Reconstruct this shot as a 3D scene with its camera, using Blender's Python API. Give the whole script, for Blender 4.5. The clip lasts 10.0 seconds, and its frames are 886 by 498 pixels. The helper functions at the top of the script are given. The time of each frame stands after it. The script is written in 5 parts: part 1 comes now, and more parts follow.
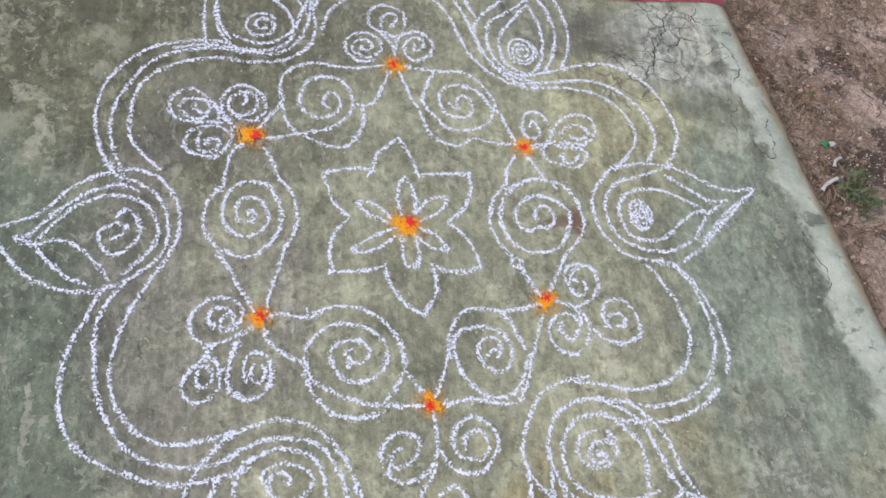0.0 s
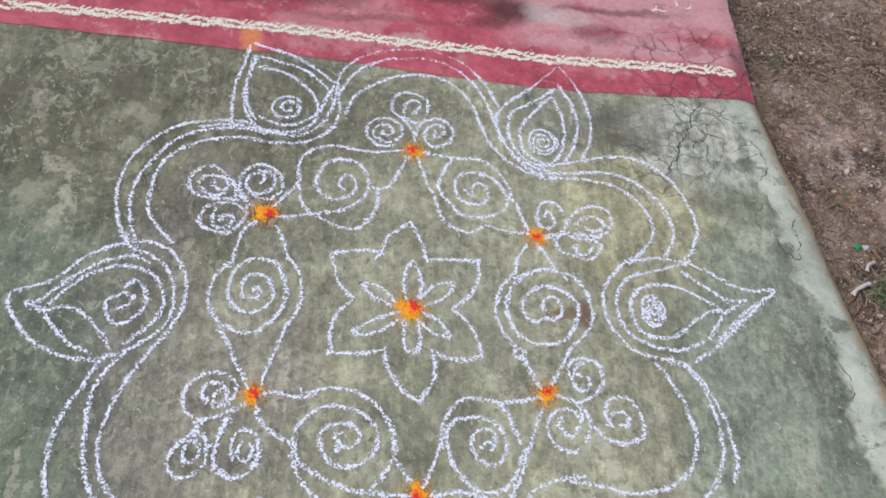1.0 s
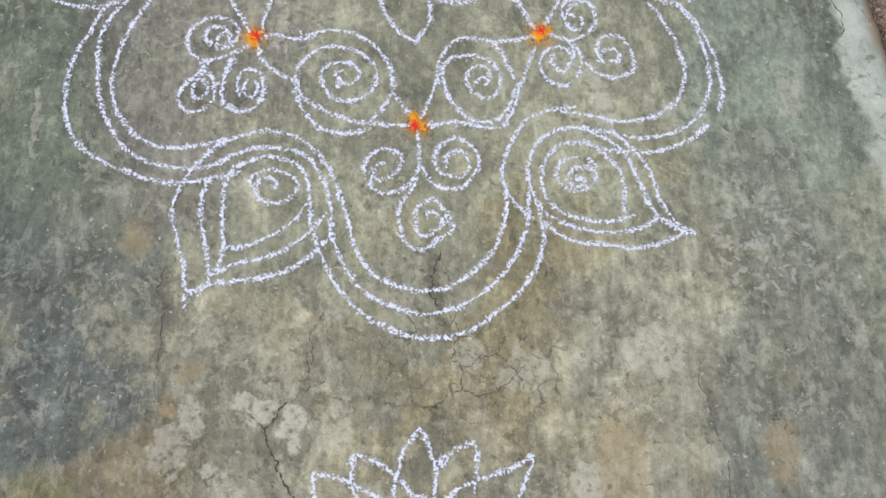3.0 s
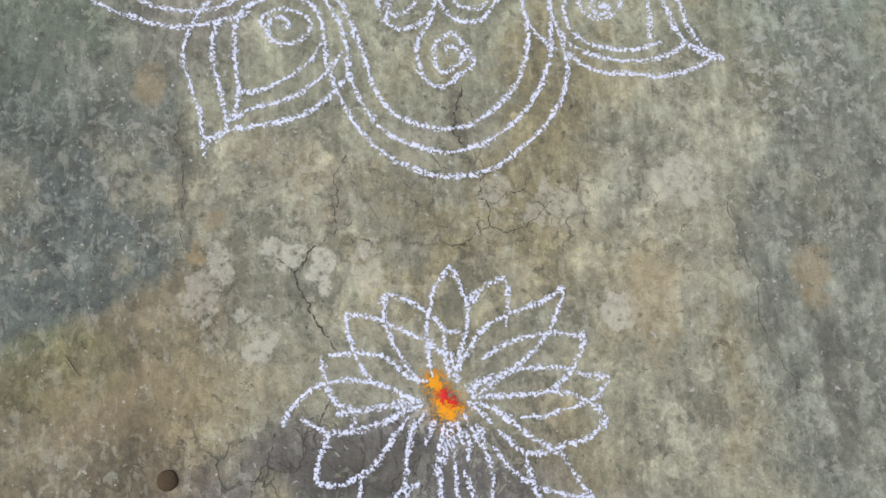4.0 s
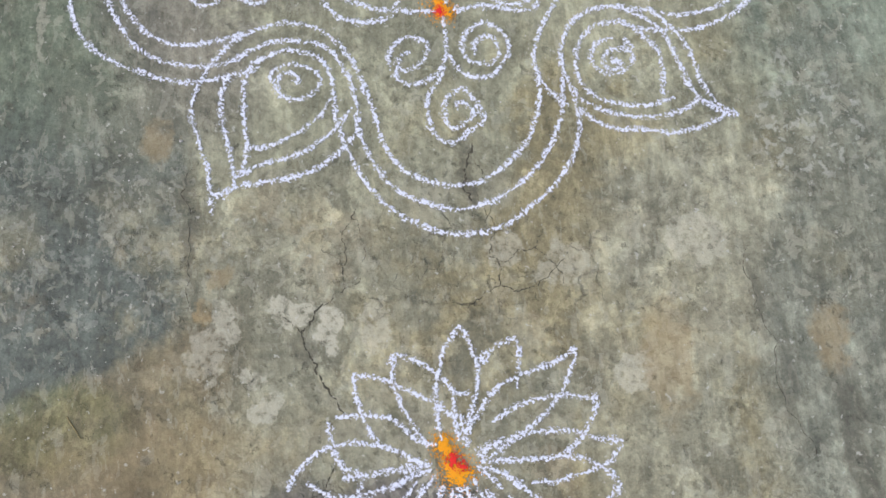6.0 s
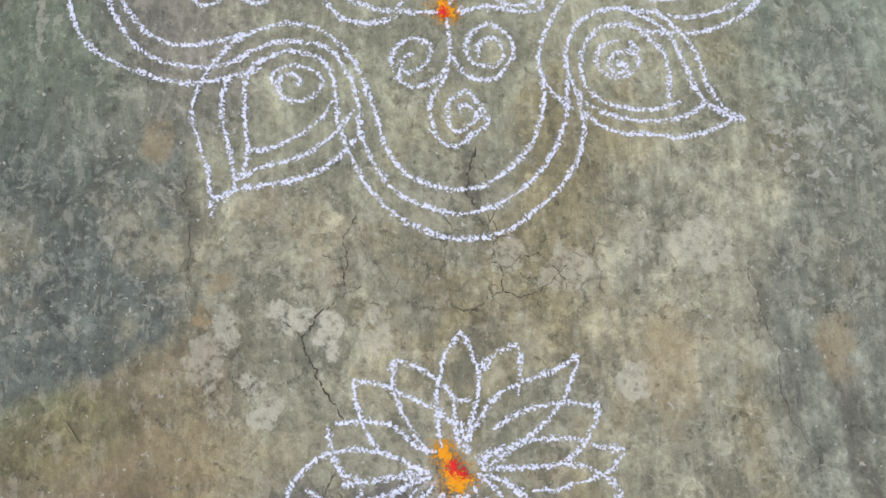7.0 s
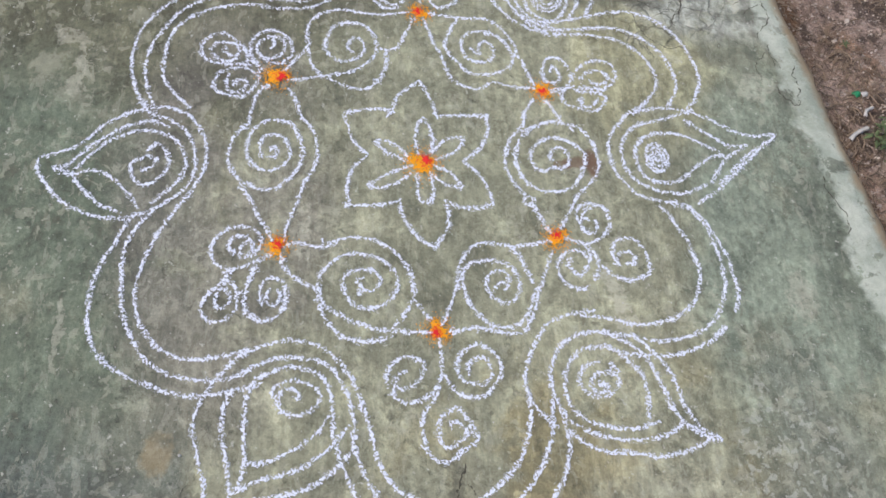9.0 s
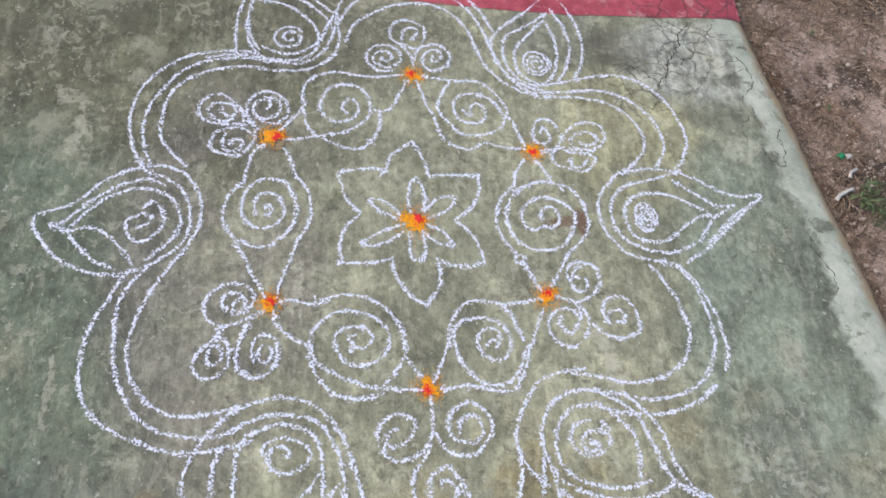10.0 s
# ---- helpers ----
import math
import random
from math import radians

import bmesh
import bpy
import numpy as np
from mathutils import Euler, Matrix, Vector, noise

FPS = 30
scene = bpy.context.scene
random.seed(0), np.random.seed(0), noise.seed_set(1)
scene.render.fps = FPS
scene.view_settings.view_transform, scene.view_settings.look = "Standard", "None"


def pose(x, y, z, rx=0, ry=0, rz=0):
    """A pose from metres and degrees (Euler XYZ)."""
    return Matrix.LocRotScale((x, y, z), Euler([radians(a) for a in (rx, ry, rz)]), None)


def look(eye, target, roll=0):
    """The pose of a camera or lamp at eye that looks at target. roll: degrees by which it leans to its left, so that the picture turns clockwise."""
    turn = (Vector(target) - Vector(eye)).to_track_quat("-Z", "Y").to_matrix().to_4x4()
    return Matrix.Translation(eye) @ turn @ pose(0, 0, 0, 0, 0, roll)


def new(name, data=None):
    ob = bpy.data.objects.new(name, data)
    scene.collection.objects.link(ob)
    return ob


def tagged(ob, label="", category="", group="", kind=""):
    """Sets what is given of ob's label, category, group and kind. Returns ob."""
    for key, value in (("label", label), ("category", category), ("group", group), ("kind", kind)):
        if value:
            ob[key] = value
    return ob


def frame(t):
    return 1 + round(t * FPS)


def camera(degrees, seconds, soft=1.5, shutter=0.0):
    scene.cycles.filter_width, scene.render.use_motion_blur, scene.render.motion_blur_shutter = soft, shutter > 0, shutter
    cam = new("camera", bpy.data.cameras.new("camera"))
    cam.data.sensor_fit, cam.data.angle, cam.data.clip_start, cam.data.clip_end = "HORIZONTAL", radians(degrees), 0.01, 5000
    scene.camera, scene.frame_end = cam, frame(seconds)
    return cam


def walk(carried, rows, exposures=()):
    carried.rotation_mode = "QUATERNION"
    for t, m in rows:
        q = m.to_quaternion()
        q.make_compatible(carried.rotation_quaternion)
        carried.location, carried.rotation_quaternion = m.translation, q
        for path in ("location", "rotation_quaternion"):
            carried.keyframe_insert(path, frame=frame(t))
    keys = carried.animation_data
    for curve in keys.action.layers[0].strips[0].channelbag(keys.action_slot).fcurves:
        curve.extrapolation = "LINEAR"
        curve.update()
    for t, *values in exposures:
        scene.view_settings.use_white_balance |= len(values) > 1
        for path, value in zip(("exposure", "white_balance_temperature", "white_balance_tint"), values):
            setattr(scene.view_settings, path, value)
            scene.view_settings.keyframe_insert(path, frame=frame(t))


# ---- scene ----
cam = camera(53.0, 10.0, soft=1.6)
ROWS = [
    (0.0, -0.2480, -0.8442, 1.4745, 28.81, -8.77, -6.27),
    (0.5, -0.2073, -0.7585, 1.4794, 29.99, -8.28, -6.09),
    (1.0, -0.1209, -0.8441, 1.4812, 33.64, -6.33, -1.48),
    (1.5, -0.0664, -0.9210, 1.4837, 31.44, -6.20, 1.74),
    (2.0, -0.0734, -0.9454, 1.4931, 28.50, -5.97, 0.96),
    (2.5, -0.0852, -0.9998, 1.4833, 24.90, -6.00, 0.30),
    (3.0, -0.0810, -1.0795, 1.4457, 18.58, -4.52, -2.26),
    (3.2, -0.0928, -1.1252, 1.4160, 16.27, -4.35, -2.96),
    (4.3, -0.1242, -1.1056, 1.4080, 8.77, -3.71, -4.66),
    (4.5, -0.1297, -1.0700, 1.4135, 8.23, -3.95, -4.68),
    (5.0, -0.1064, -1.0944, 1.4256, 14.73, -3.51, -4.09),
    (5.5, -0.1037, -1.0925, 1.4064, 14.49, -3.79, -3.76),
    (6.0, -0.1128, -1.0694, 1.3919, 12.15, -3.20, -4.16),
    (7.5, -0.1067, -1.0203, 1.3846, 11.28, -3.16, -2.84),
    (8.0, -0.1141, -0.9859, 1.4099, 14.91, -3.65, -2.17),
    (8.5, -0.1199, -0.9660, 1.4604, 22.68, -4.26, -2.58),
    (9.0, -0.1419, -0.9684, 1.4841, 27.77, -5.04, -3.17),
    (9.5, -0.1387, -0.9708, 1.4953, 30.22, -5.69, -2.76),
    (10.0, -0.1395, -0.9784, 1.4968, 31.58, -5.48, -3.19),
]
EXPOSURES = [(0.0, 0.54), (2.5, 0.54), (4.4, 0.48), (6.0, 0.50), (8.0, 0.52), (10.0, 0.56)]
walk(cam, [(t, pose(x, y, z, rx, ry, rz)) for t, x, y, z, rx, ry, rz in ROWS], EXPOSURES)

# ---- light: a bright hazy morning sky, the slab in open shade ----
world = bpy.data.worlds.new("sky")
scene.world = world
world.use_nodes = True
sky = world.node_tree.nodes.new("ShaderNodeTexSky")
sky.sky_type, sky.sun_disc = "NISHITA", False
sky.sun_elevation, sky.sun_rotation = radians(50), radians(250)
sky.air_density, sky.dust_density = 1.0, 3.0
world.node_tree.links.new(sky.outputs[0], world.node_tree.nodes["Background"].inputs[0])
world.node_tree.nodes["Background"].inputs[1].default_value = 0.12
sun = new("sun", bpy.data.lights.new("sun", "SUN"))
sun.data.energy, sun.data.angle, sun.data.color = 1.2, radians(25), (1.0, 0.99, 0.985)
sun.matrix_world = look((-2.6, 1.0, 3.4), (0, 0, 0))


# ---- materials ----
class Nodes:
    """A small wrapper round one material's node tree."""

    def __init__(self, name):
        self.mat = bpy.data.materials.new(name)
        self.mat.use_nodes = True
        self.tree = self.mat.node_tree
        self.bsdf = self.tree.nodes["Principled BSDF"]
        self.out = self.tree.nodes["Material Output"]
        coord = self.tree.nodes.new("ShaderNodeTexCoord")
        self.p = coord.outputs["Object"]
        turn = self.tree.nodes.new("ShaderNodeVectorRotate")
        turn.inputs["Axis"].default_value, turn.inputs["Angle"].default_value = (0.45, 0.25, 0.85), 0.9
        self.tree.links.new(self.p, turn.inputs["Vector"])
        self.turned = turn.outputs[0]

    def node(self, kind, **inputs):
        n = self.tree.nodes.new(kind)
        for key, value in inputs.items():
            self.put(value, n.inputs[key.replace("_", " ")])
        return n

    def put(self, value, socket):
        if isinstance(value, bpy.types.NodeSocket):
            self.tree.links.new(value, socket)
        else:
            socket.default_value = value

    def math(self, op, a, b=0.0, clamp=False):
        n = self.tree.nodes.new("ShaderNodeMath")
        n.operation, n.use_clamp = op, clamp
        self.put(a, n.inputs[0])
        self.put(b, n.inputs[1])
        return n.outputs[0]

    def vec(self, op, a, b):
        n = self.tree.nodes.new("ShaderNodeVectorMath")
        n.operation = op
        self.put(a, n.inputs[0])
        self.put(b, n.inputs[1])
        return n.outputs["Value"] if op in ("LENGTH", "DOT_PRODUCT", "DISTANCE") else n.outputs[0]

    def noise(self, scale, detail=4.0, rough=0.6, at=None, stretch=None, offset=(0, 0, 0), colour=False, warp=0.0):
        p = at or (self.p if stretch else self.turned)
        p = self.vec("ADD", p, (offset[0] + 0.13, offset[1] + 0.29, offset[2] + 0.37))
        if stretch:
            p = self.vec("MULTIPLY", p, stretch)
        n = self.node("ShaderNodeTexNoise", Vector=p, Scale=scale, Detail=detail, Roughness=rough, Distortion=warp)
        return n.outputs["Color" if colour else "Fac"]

    def step(self, value, lo, hi):
        n = self.tree.nodes.new("ShaderNodeMapRange")
        n.interpolation_type = "SMOOTHSTEP"
        self.put(value, n.inputs[0])
        self.put(lo, n.inputs[1])
        self.put(hi, n.inputs[2])
        return n.outputs[0]

    def mix(self, fac, a, b, mode="MIX"):
        n = self.tree.nodes.new("ShaderNodeMix")
        n.data_type, n.blend_type = "RGBA", mode
        self.put(fac, n.inputs[0])
        for v, s in ((a, n.inputs[6]), (b, n.inputs[7])):
            self.put((*v, 1.0) if isinstance(v, tuple) and len(v) == 3 else v, s)
        return n.outputs[2]

    def blob(self, at, x, y, rx, ry, lo=1.25, hi=0.75):
        """A patch of soft outline round (x, y); at is a place that noise has already pushed about."""
        d = self.vec("MULTIPLY", self.vec("SUBTRACT", at, (x, y, 0.0)), (1 / rx, 1 / ry, 0.0))
        return self.math("SUBTRACT", 1.0, self.step(self.vec("LENGTH", d, (0, 0, 0)), hi, lo))

    def wobbled(self, scale, amount, detail=5.0):
        c = self.noise(scale, detail, 0.65, colour=True)
        c = self.vec("MULTIPLY", self.vec("SUBTRACT", c, (0.5, 0.5, 0.5)), (2 * amount,) * 3)
        return self.vec("ADD", self.p, c)

    def finish(self, colour, rough=0.85, bump=None, strength=0.3, distance=0.002):
        self.put(colour, self.bsdf.inputs["Base Color"])
        self.put(rough, self.bsdf.inputs["Roughness"])
        self.bsdf.inputs["Specular IOR Level"].default_value = 0.35
        if bump is not None:
            b = self.node("ShaderNodeBump", Strength=strength, Distance=distance, Height=bump)
            self.put(b.outputs[0], self.bsdf.inputs["Normal"])
        return self.mat

    def cracks(self, at, scale, width):
        v = self.tree.nodes.new("ShaderNodeTexVoronoi")
        v.feature = "DISTANCE_TO_EDGE"
        self.put(at, v.inputs["Vector"])
        self.put(scale, v.inputs["Scale"])
        return self.math("SUBTRACT", 1.0, self.step(v.outputs["Distance"], 0.0, width))


def cement():
    n = Nodes("weathered_cement")
    far, near, tight = n.wobbled(2.2, 0.14, 7.0), n.wobbled(14.0, 0.035, 7.0), n.wobbled(30.0, 0.012, 7.0)
    frayed = n.wobbled(5.0, 0.10, 9.0)
    mid = n.noise(11.0, 9, 0.70, offset=(1.3, 5.2, 0))
    fine = n.noise(60.0, 7, 0.74)
    grit = n.noise(260.0, 4, 0.7)

    def where(mask, scale, offset, lo, hi, k):
        return n.math("MULTIPLY", n.math("MULTIPLY", mask, n.step(n.noise(scale, 8, 0.68, offset=offset, warp=0.3), lo, hi)), k)

    # hue by region: olive middle, brown-olive north-west, cool grey-green flanks, tan and ochre south
    c = n.mix(n.step(n.noise(2.6, 8, 0.64, offset=(3.1, 1.7, 0), warp=0.4), 0.38, 0.60), (0.240, 0.238, 0.160), (0.325, 0.318, 0.212))
    c = n.mix(where(n.blob(frayed, -0.75, 0.45, 0.60, 0.45), 3.0, (1, 8, 0), 0.26, 0.50, 0.88), c, (0.112, 0.109, 0.066))
    c = n.mix(where(n.blob(frayed, -0.15, 0.52, 0.30, 0.14), 4.0, (2, 8, 0), 0.30, 0.55, 0.60), c, (0.150, 0.140, 0.095))
    c = n.mix(where(n.blob(frayed, -0.85, -0.25, 0.40, 0.50), 3.4, (7, 2, 0), 0.28, 0.50, 0.90), c, (0.128, 0.154, 0.106))
    c = n.mix(where(n.blob(frayed, -0.38, -0.10, 0.20, 0.45), 4.4, (7, 5, 0), 0.34, 0.52, 0.70), c, (0.185, 0.168, 0.138))
    c = n.mix(where(n.blob(frayed, 0.74, -0.25, 0.22, 0.55), 3.6, (5, 2, 0), 0.30, 0.52, 0.85), c, (0.220, 0.255, 0.190))
    south = n.blob(frayed, 0.0, -1.12, 1.4, 0.46)
    c = n.mix(n.math("MULTIPLY", south, 0.80), c, (0.248, 0.238, 0.164))
    c = n.mix(where(n.blob(frayed, 0.48, 0.24, 0.16, 0.20), 5.0, (9, 3, 1), 0.36, 0.52, 0.65), c, (0.345, 0.322, 0.185))
    c = n.mix(where(n.blob(frayed, 0.30, -0.85, 0.40, 0.45), 5.0, (3, 7, 4), 0.46, 0.58, 0.60), c, (0.290, 0.235, 0.110))
    c = n.mix(where(n.blob(frayed, 0.36, 0.54, 0.14, 0.10), 4.0, (4, 8, 0), 0.28, 0.50, 0.70), c, (0.150, 0.150, 0.118))
    loose = n.wobbled(8.0, 0.07, 9.0)
    west = n.math("SUBTRACT", 1.0, n.step(n.vec("DOT_PRODUCT", loose, (1.0, 0.0, 0.0)), -0.450, -0.400))
    above = n.step(n.vec("DOT_PRODUCT", loose, (-0.55, 1.0, 0.0)), -0.670, -0.620)
    north = n.math("SUBTRACT", 1.0, n.step(n.vec("DOT_PRODUCT", frayed, (0.0, 1.0, 0.0)), -0.66, -0.42))
    field = n.math("MULTIPLY", n.math("MULTIPLY", west, above), north)
    c = n.mix(where(field, 3.8, (2, 4, 0), 0.20, 0.40, 0.92), c, (0.094, 0.108, 0.092))
    below = n.math("MULTIPLY", n.math("SUBTRACT", 1.0, above), n.math("SUBTRACT", 1.0, n.step(n.vec("DOT_PRODUCT", loose, (1.0, 0.0, 0.0)), -0.42, -0.30)))
    c = n.mix(where(below, 4.0, (6, 2, 2), 0.22, 0.46, 0.82), c, (0.165, 0.130, 0.074))
    c = n.mix(where(n.blob(loose, -0.62, -1.02, 0.10, 0.07), 5.0, (1, 2, 2), 0.26, 0.50, 0.6), c, (0.190, 0.185, 0.080))
    c = n.mix(where(south, 4.2, (2, 9, 0), 0.46, 0.62, 0.60), c, (0.308, 0.268, 0.152))
    c = n.mix(where(south, 6.5, (5, 4, 0), 0.54, 0.66, 0.40), c, (0.275, 0.212, 0.130))
    c = n.mix(where(n.blob(frayed, 0.42, -0.98, 0.22, 0.40), 3.0, (0, 4, 3), 0.34, 0.56, 0.70), c, (0.365, 0.352, 0.245))
    c = n.mix(where(n.blob(frayed, -0.15, -1.26, 0.28, 0.12), 5.0, (8, 4, 3), 0.28, 0.48, 0.85), c, (0.135, 0.122, 0.112))
    c = n.mix(where(n.blob(frayed, 0.66, -0.95, 0.15, 0.5), 4.0, (3, 4, 3), 0.30, 0.50, 0.80), c, (0.205, 0.215, 0.165))
    # grey worn corner and dark growth along the rim
    c = n.mix(where(n.blob(near, 0.70, 0.47, 0.20, 0.14), 9.0, (0, 3, 0), 0.34, 0.50, 0.90), c, (0.420, 0.425, 0.360))
    slope = n.vec("DOT_PRODUCT", near, (1.0, 0.13, 0.0))
    c = n.mix(where(n.step(slope, 0.72, 0.79), 9.0, (8, 8, 0), 0.47, 0.58, 0.80), c, (0.120, 0.130, 0.095))

    # value: sharp flakes, blotches, washed streaks, grit
    v = n.math("ADD", 0.565, n.math("MULTIPLY", n.step(mid, 0.30, 0.70), 0.44))
    v = n.math("ADD", v, n.math("MULTIPLY", n.step(fine, 0.37, 0.63), 0.36))
    v = n.math("ADD", v, n.math("MULTIPLY", n.step(grit, 0.30, 0.70), 0.22))
    streak = n.step(n.noise(7.0, 7, 0.66, stretch=(5.0, 0.6, 1.0), offset=(0.4, 0, 0)), 0.40, 0.62)
    v = n.math("MULTIPLY", v, n.math("ADD", 0.85, n.math("MULTIPLY", streak, 0.16)))
    combed = n.step(n.noise(16.0, 7, 0.70, stretch=(3.5, 0.9, 1.0), offset=(2.4, 1, 0)), 0.47, 0.57)
    v = n.math("MULTIPLY", v, n.math("ADD", 0.91, n.math("MULTIPLY", combed, 0.18)))
    blotch = n.step(n.noise(6.0, 9, 0.70, offset=(2, 6, 1), warp=0.5), 0.52, 0.57)
    v = n.math("MULTIPLY", v, n.math("ADD", 0.91, n.math("MULTIPLY", blotch, 0.20)))
    murk = n.step(n.noise(7.5, 9, 0.70, offset=(9, 1, 4), warp=0.5), 0.56, 0.61)
    v = n.math("MULTIPLY", v, n.math("SUBTRACT", 1.04, n.math("MULTIPLY", murk, 0.26)))
    scales = n.tree.nodes.new("ShaderNodeTexVoronoi")
    n.put(n.wobbled(12.0, 0.07, 9.0), scales.inputs["Vector"])
    n.put(19.0, scales.inputs["Scale"])
    tint = n.node("ShaderNodeSeparateColor", Color=scales.outputs["Color"])
    worn = n.blob(frayed, 0.0, -0.98, 0.9, 0.40, 1.2, 0.7)
    amount = n.math("ADD", 0.11, n.math("MULTIPLY", worn, 0.07))
    v = n.math("MULTIPLY", v, n.math("ADD", 1.0, n.math("MULTIPLY", n.step(tint.outputs[0], 0.72, 0.76), n.math("MULTIPLY", amount, 1.25))))
    v = n.math("MULTIPLY", v, n.math("SUBTRACT", 1.0, n.math("MULTIPLY", n.step(tint.outputs[1], 0.72, 0.76), amount)))
    c = n.mix(1.0, c, n.node("ShaderNodeCombineColor", Red=v, Green=v, Blue=v).outputs[0], "MULTIPLY")

    # pale places where the top coat has gone
    k = where(n.blob(frayed, 0.0, -0.88, 0.50, 0.24), 9.0, (4, 1, 0), 0.53, 0.57, 0.28)
    c = n.mix(k, c, (0.420, 0.385, 0.270))
    k = where(n.blob(frayed, -0.75, 0.42, 0.35, 0.30), 7.0, (4, 6, 0), 0.54, 0.60, 0.50)
    c = n.mix(k, c, (0.330, 0.325, 0.235))
    # scraped skin: short upright marks with crisp edges
    scraped = n.step(n.noise(26.0, 5, 0.62, stretch=(1.9, 0.8, 1.0), offset=(6, 3, 0), warp=0.4), 0.575, 0.60)
    c = n.mix(n.math("MULTIPLY", scraped, 0.22), c, (0.470, 0.455, 0.350))
    scraped = n.step(n.noise(21.0, 5, 0.62, stretch=(1.7, 0.8, 1.0), offset=(1, 7, 2), warp=0.4), 0.585, 0.61)
    c = n.mix(n.math("MULTIPLY", scraped, 0.24), c, (0.110, 0.104, 0.072))
    chips = n.step(n.noise(48.0, 4, 0.6, offset=(5, 2, 7), warp=0.6), 0.57, 0.59)
    at = n.step(n.noise(5.0, 6, 0.66, offset=(7, 7, 1), warp=0.3), 0.46, 0.56)
    c = n.mix(n.math("MULTIPLY", n.math("MULTIPLY", chips, at), 0.38), c, (0.115, 0.108, 0.074))
    lifted = n.step(n.noise(38.0, 4, 0.6, offset=(8, 5, 3), warp=0.6), 0.575, 0.595)
    c = n.mix(n.math("MULTIPLY", n.math("MULTIPLY", lifted, at), 0.34), c, (0.455, 0.440, 0.330))
    chipped = n.wobbled(17.0, 0.048, 8.0)
    for x, y, rx, ry, k in ((-0.258, -0.856, 0.036, 0.022, 0.75), (-0.203, -0.891, 0.022, 0.044, 0.85), (-0.128, -0.886, 0.024, 0.045, 0.50), (-0.366, -0.875, 0.020, 0.030, 0.50),
                            (-0.392, -0.925, 0.028, 0.045, 0.45), (-0.324, -0.959, 0.018, 0.016, 0.65), (-0.303, -1.002, 0.020, 0.018, 0.65), (0.175, -0.809, 0.045, 0.034, 0.45),
                            (0.086, -0.778, 0.034, 0.024, 0.45), (0.402, -0.791, 0.050, 0.045, 0.50), (0.277, -0.992, 0.028, 0.026, 0.60), (-0.065, -1.134, 0.018, 0.028, 0.60),
                            (0.350, -0.285, 0.016, 0.040, 0.55), (0.366, -0.335, 0.016, 0.035, 0.50), (-0.228, -0.150, 0.010, 0.070, 0.45), (-0.713, 0.305, 0.040, 0.020, 0.38),
                            (-0.690, 0.225, 0.012, 0.070, 0.40), (-0.772, 0.470, 0.022, 0.045, 0.28), (-0.652, -0.360, 0.010, 0.070, 0.40), (0.718, -0.303, 0.022, 0.050, 0.35),
                            (0.720, 0.560, 0.040, 0.022, 0.50), (0.700, 0.500, 0.026, 0.030, 0.45), (0.740, 0.440, 0.016, 0.030, 0.50), (0.495, 0.330, 0.022, 0.024, 0.35), (0.740, 0.200, 0.050, 0.030, 0.35)):
        c = n.mix(n.math("MULTIPLY", n.blob(chipped, x, y, rx, ry, 1.12, 0.90), n.math("MULTIPLY", n.step(fine, 0.36, 0.52), k)), c, (0.500, 0.475, 0.365))
    # crumbling skin with pale flecks
    flecks = n.step(n.noise(70.0, 4, 0.6, offset=(4, 4, 1)), 0.555, 0.59)
    at = n.math("MAXIMUM", n.blob(frayed, 0.60, -0.60, 0.10, 0.12), n.math("MULTIPLY", n.blob(frayed, -0.55, -0.72, 0.22, 0.18), 0.4))
    c = n.mix(n.math("MULTIPLY", n.math("MULTIPLY", flecks, at), 0.55), c, (0.440, 0.440, 0.370))
    # dark damp stains, shade of the chipped crack painted in, and a rusty smudge
    for x, y, rx, ry, k in ((0.034, -0.655, 0.014, 0.055, 0.75), (0.050, -0.60, 0.020, 0.03, 0.4), (-0.412, -0.730, 0.009, 0.13, 0.50), (-0.430, -0.890, 0.010, 0.03, 0.4),
                            # (-0.245, -0.920): shade in the chipped relief left of the crack, as colour
                            (-0.158, -1.204, 0.11, 0.055, 0.65), (-0.245, -0.920, 0.018, 0.034, 0.55), (0.50, 0.50, 0.09, 0.06, 0.6), (0.489, -0.865, 0.012, 0.060, 0.55), (0.525, -1.060, 0.014, 0.10, 0.50),
                            (0.615, -1.130, 0.020, 0.13, 0.70), (0.53, 0.44, 0.04, 0.03, 0.6), (0.775, 0.42, 0.020, 0.08, 0.65), (0.800, 0.30, 0.016, 0.05, 0.60), (0.720, 0.27, 0.035, 0.05, 0.45), (0.805, 0.19, 0.020, 0.04, 0.6),
                            (0.820, 0.03, 0.016, 0.07, 0.50), (0.66, 0.28, 0.05, 0.02, 0.45), (-0.625, 0.567, 0.06, 0.05, 0.45), (-0.855, 0.488, 0.07, 0.05, 0.45), (-0.52, 0.40, 0.05, 0.05, 0.35)):
        c = n.mix(n.math("MULTIPLY", n.blob(chipped, x, y, rx, ry, 1.35, 0.65), n.math("MULTIPLY", n.step(fine, 0.30, 0.58), k)), c, (0.082, 0.074, 0.054))
    for x, y, rx, ry, k in ((-0.460, -0.569, 0.026, 0.034, 0.42), (-0.401, -0.848, 0.018, 0.024, 0.70), (-0.45, -1.08, 0.20, 0.06, 0.22), (0.332, -0.986, 0.042, 0.10, 0.45), (0.601, -0.954, 0.030, 0.055, 0.50), (-0.37, -0.80, 0.016, 0.020, 0.4)):
        c = n.mix(n.math("MULTIPLY", n.blob(chipped, x, y, rx, ry), n.math("MULTIPLY", n.step(mid, 0.30, 0.55), k)), c, (0.345, 0.250, 0.120))
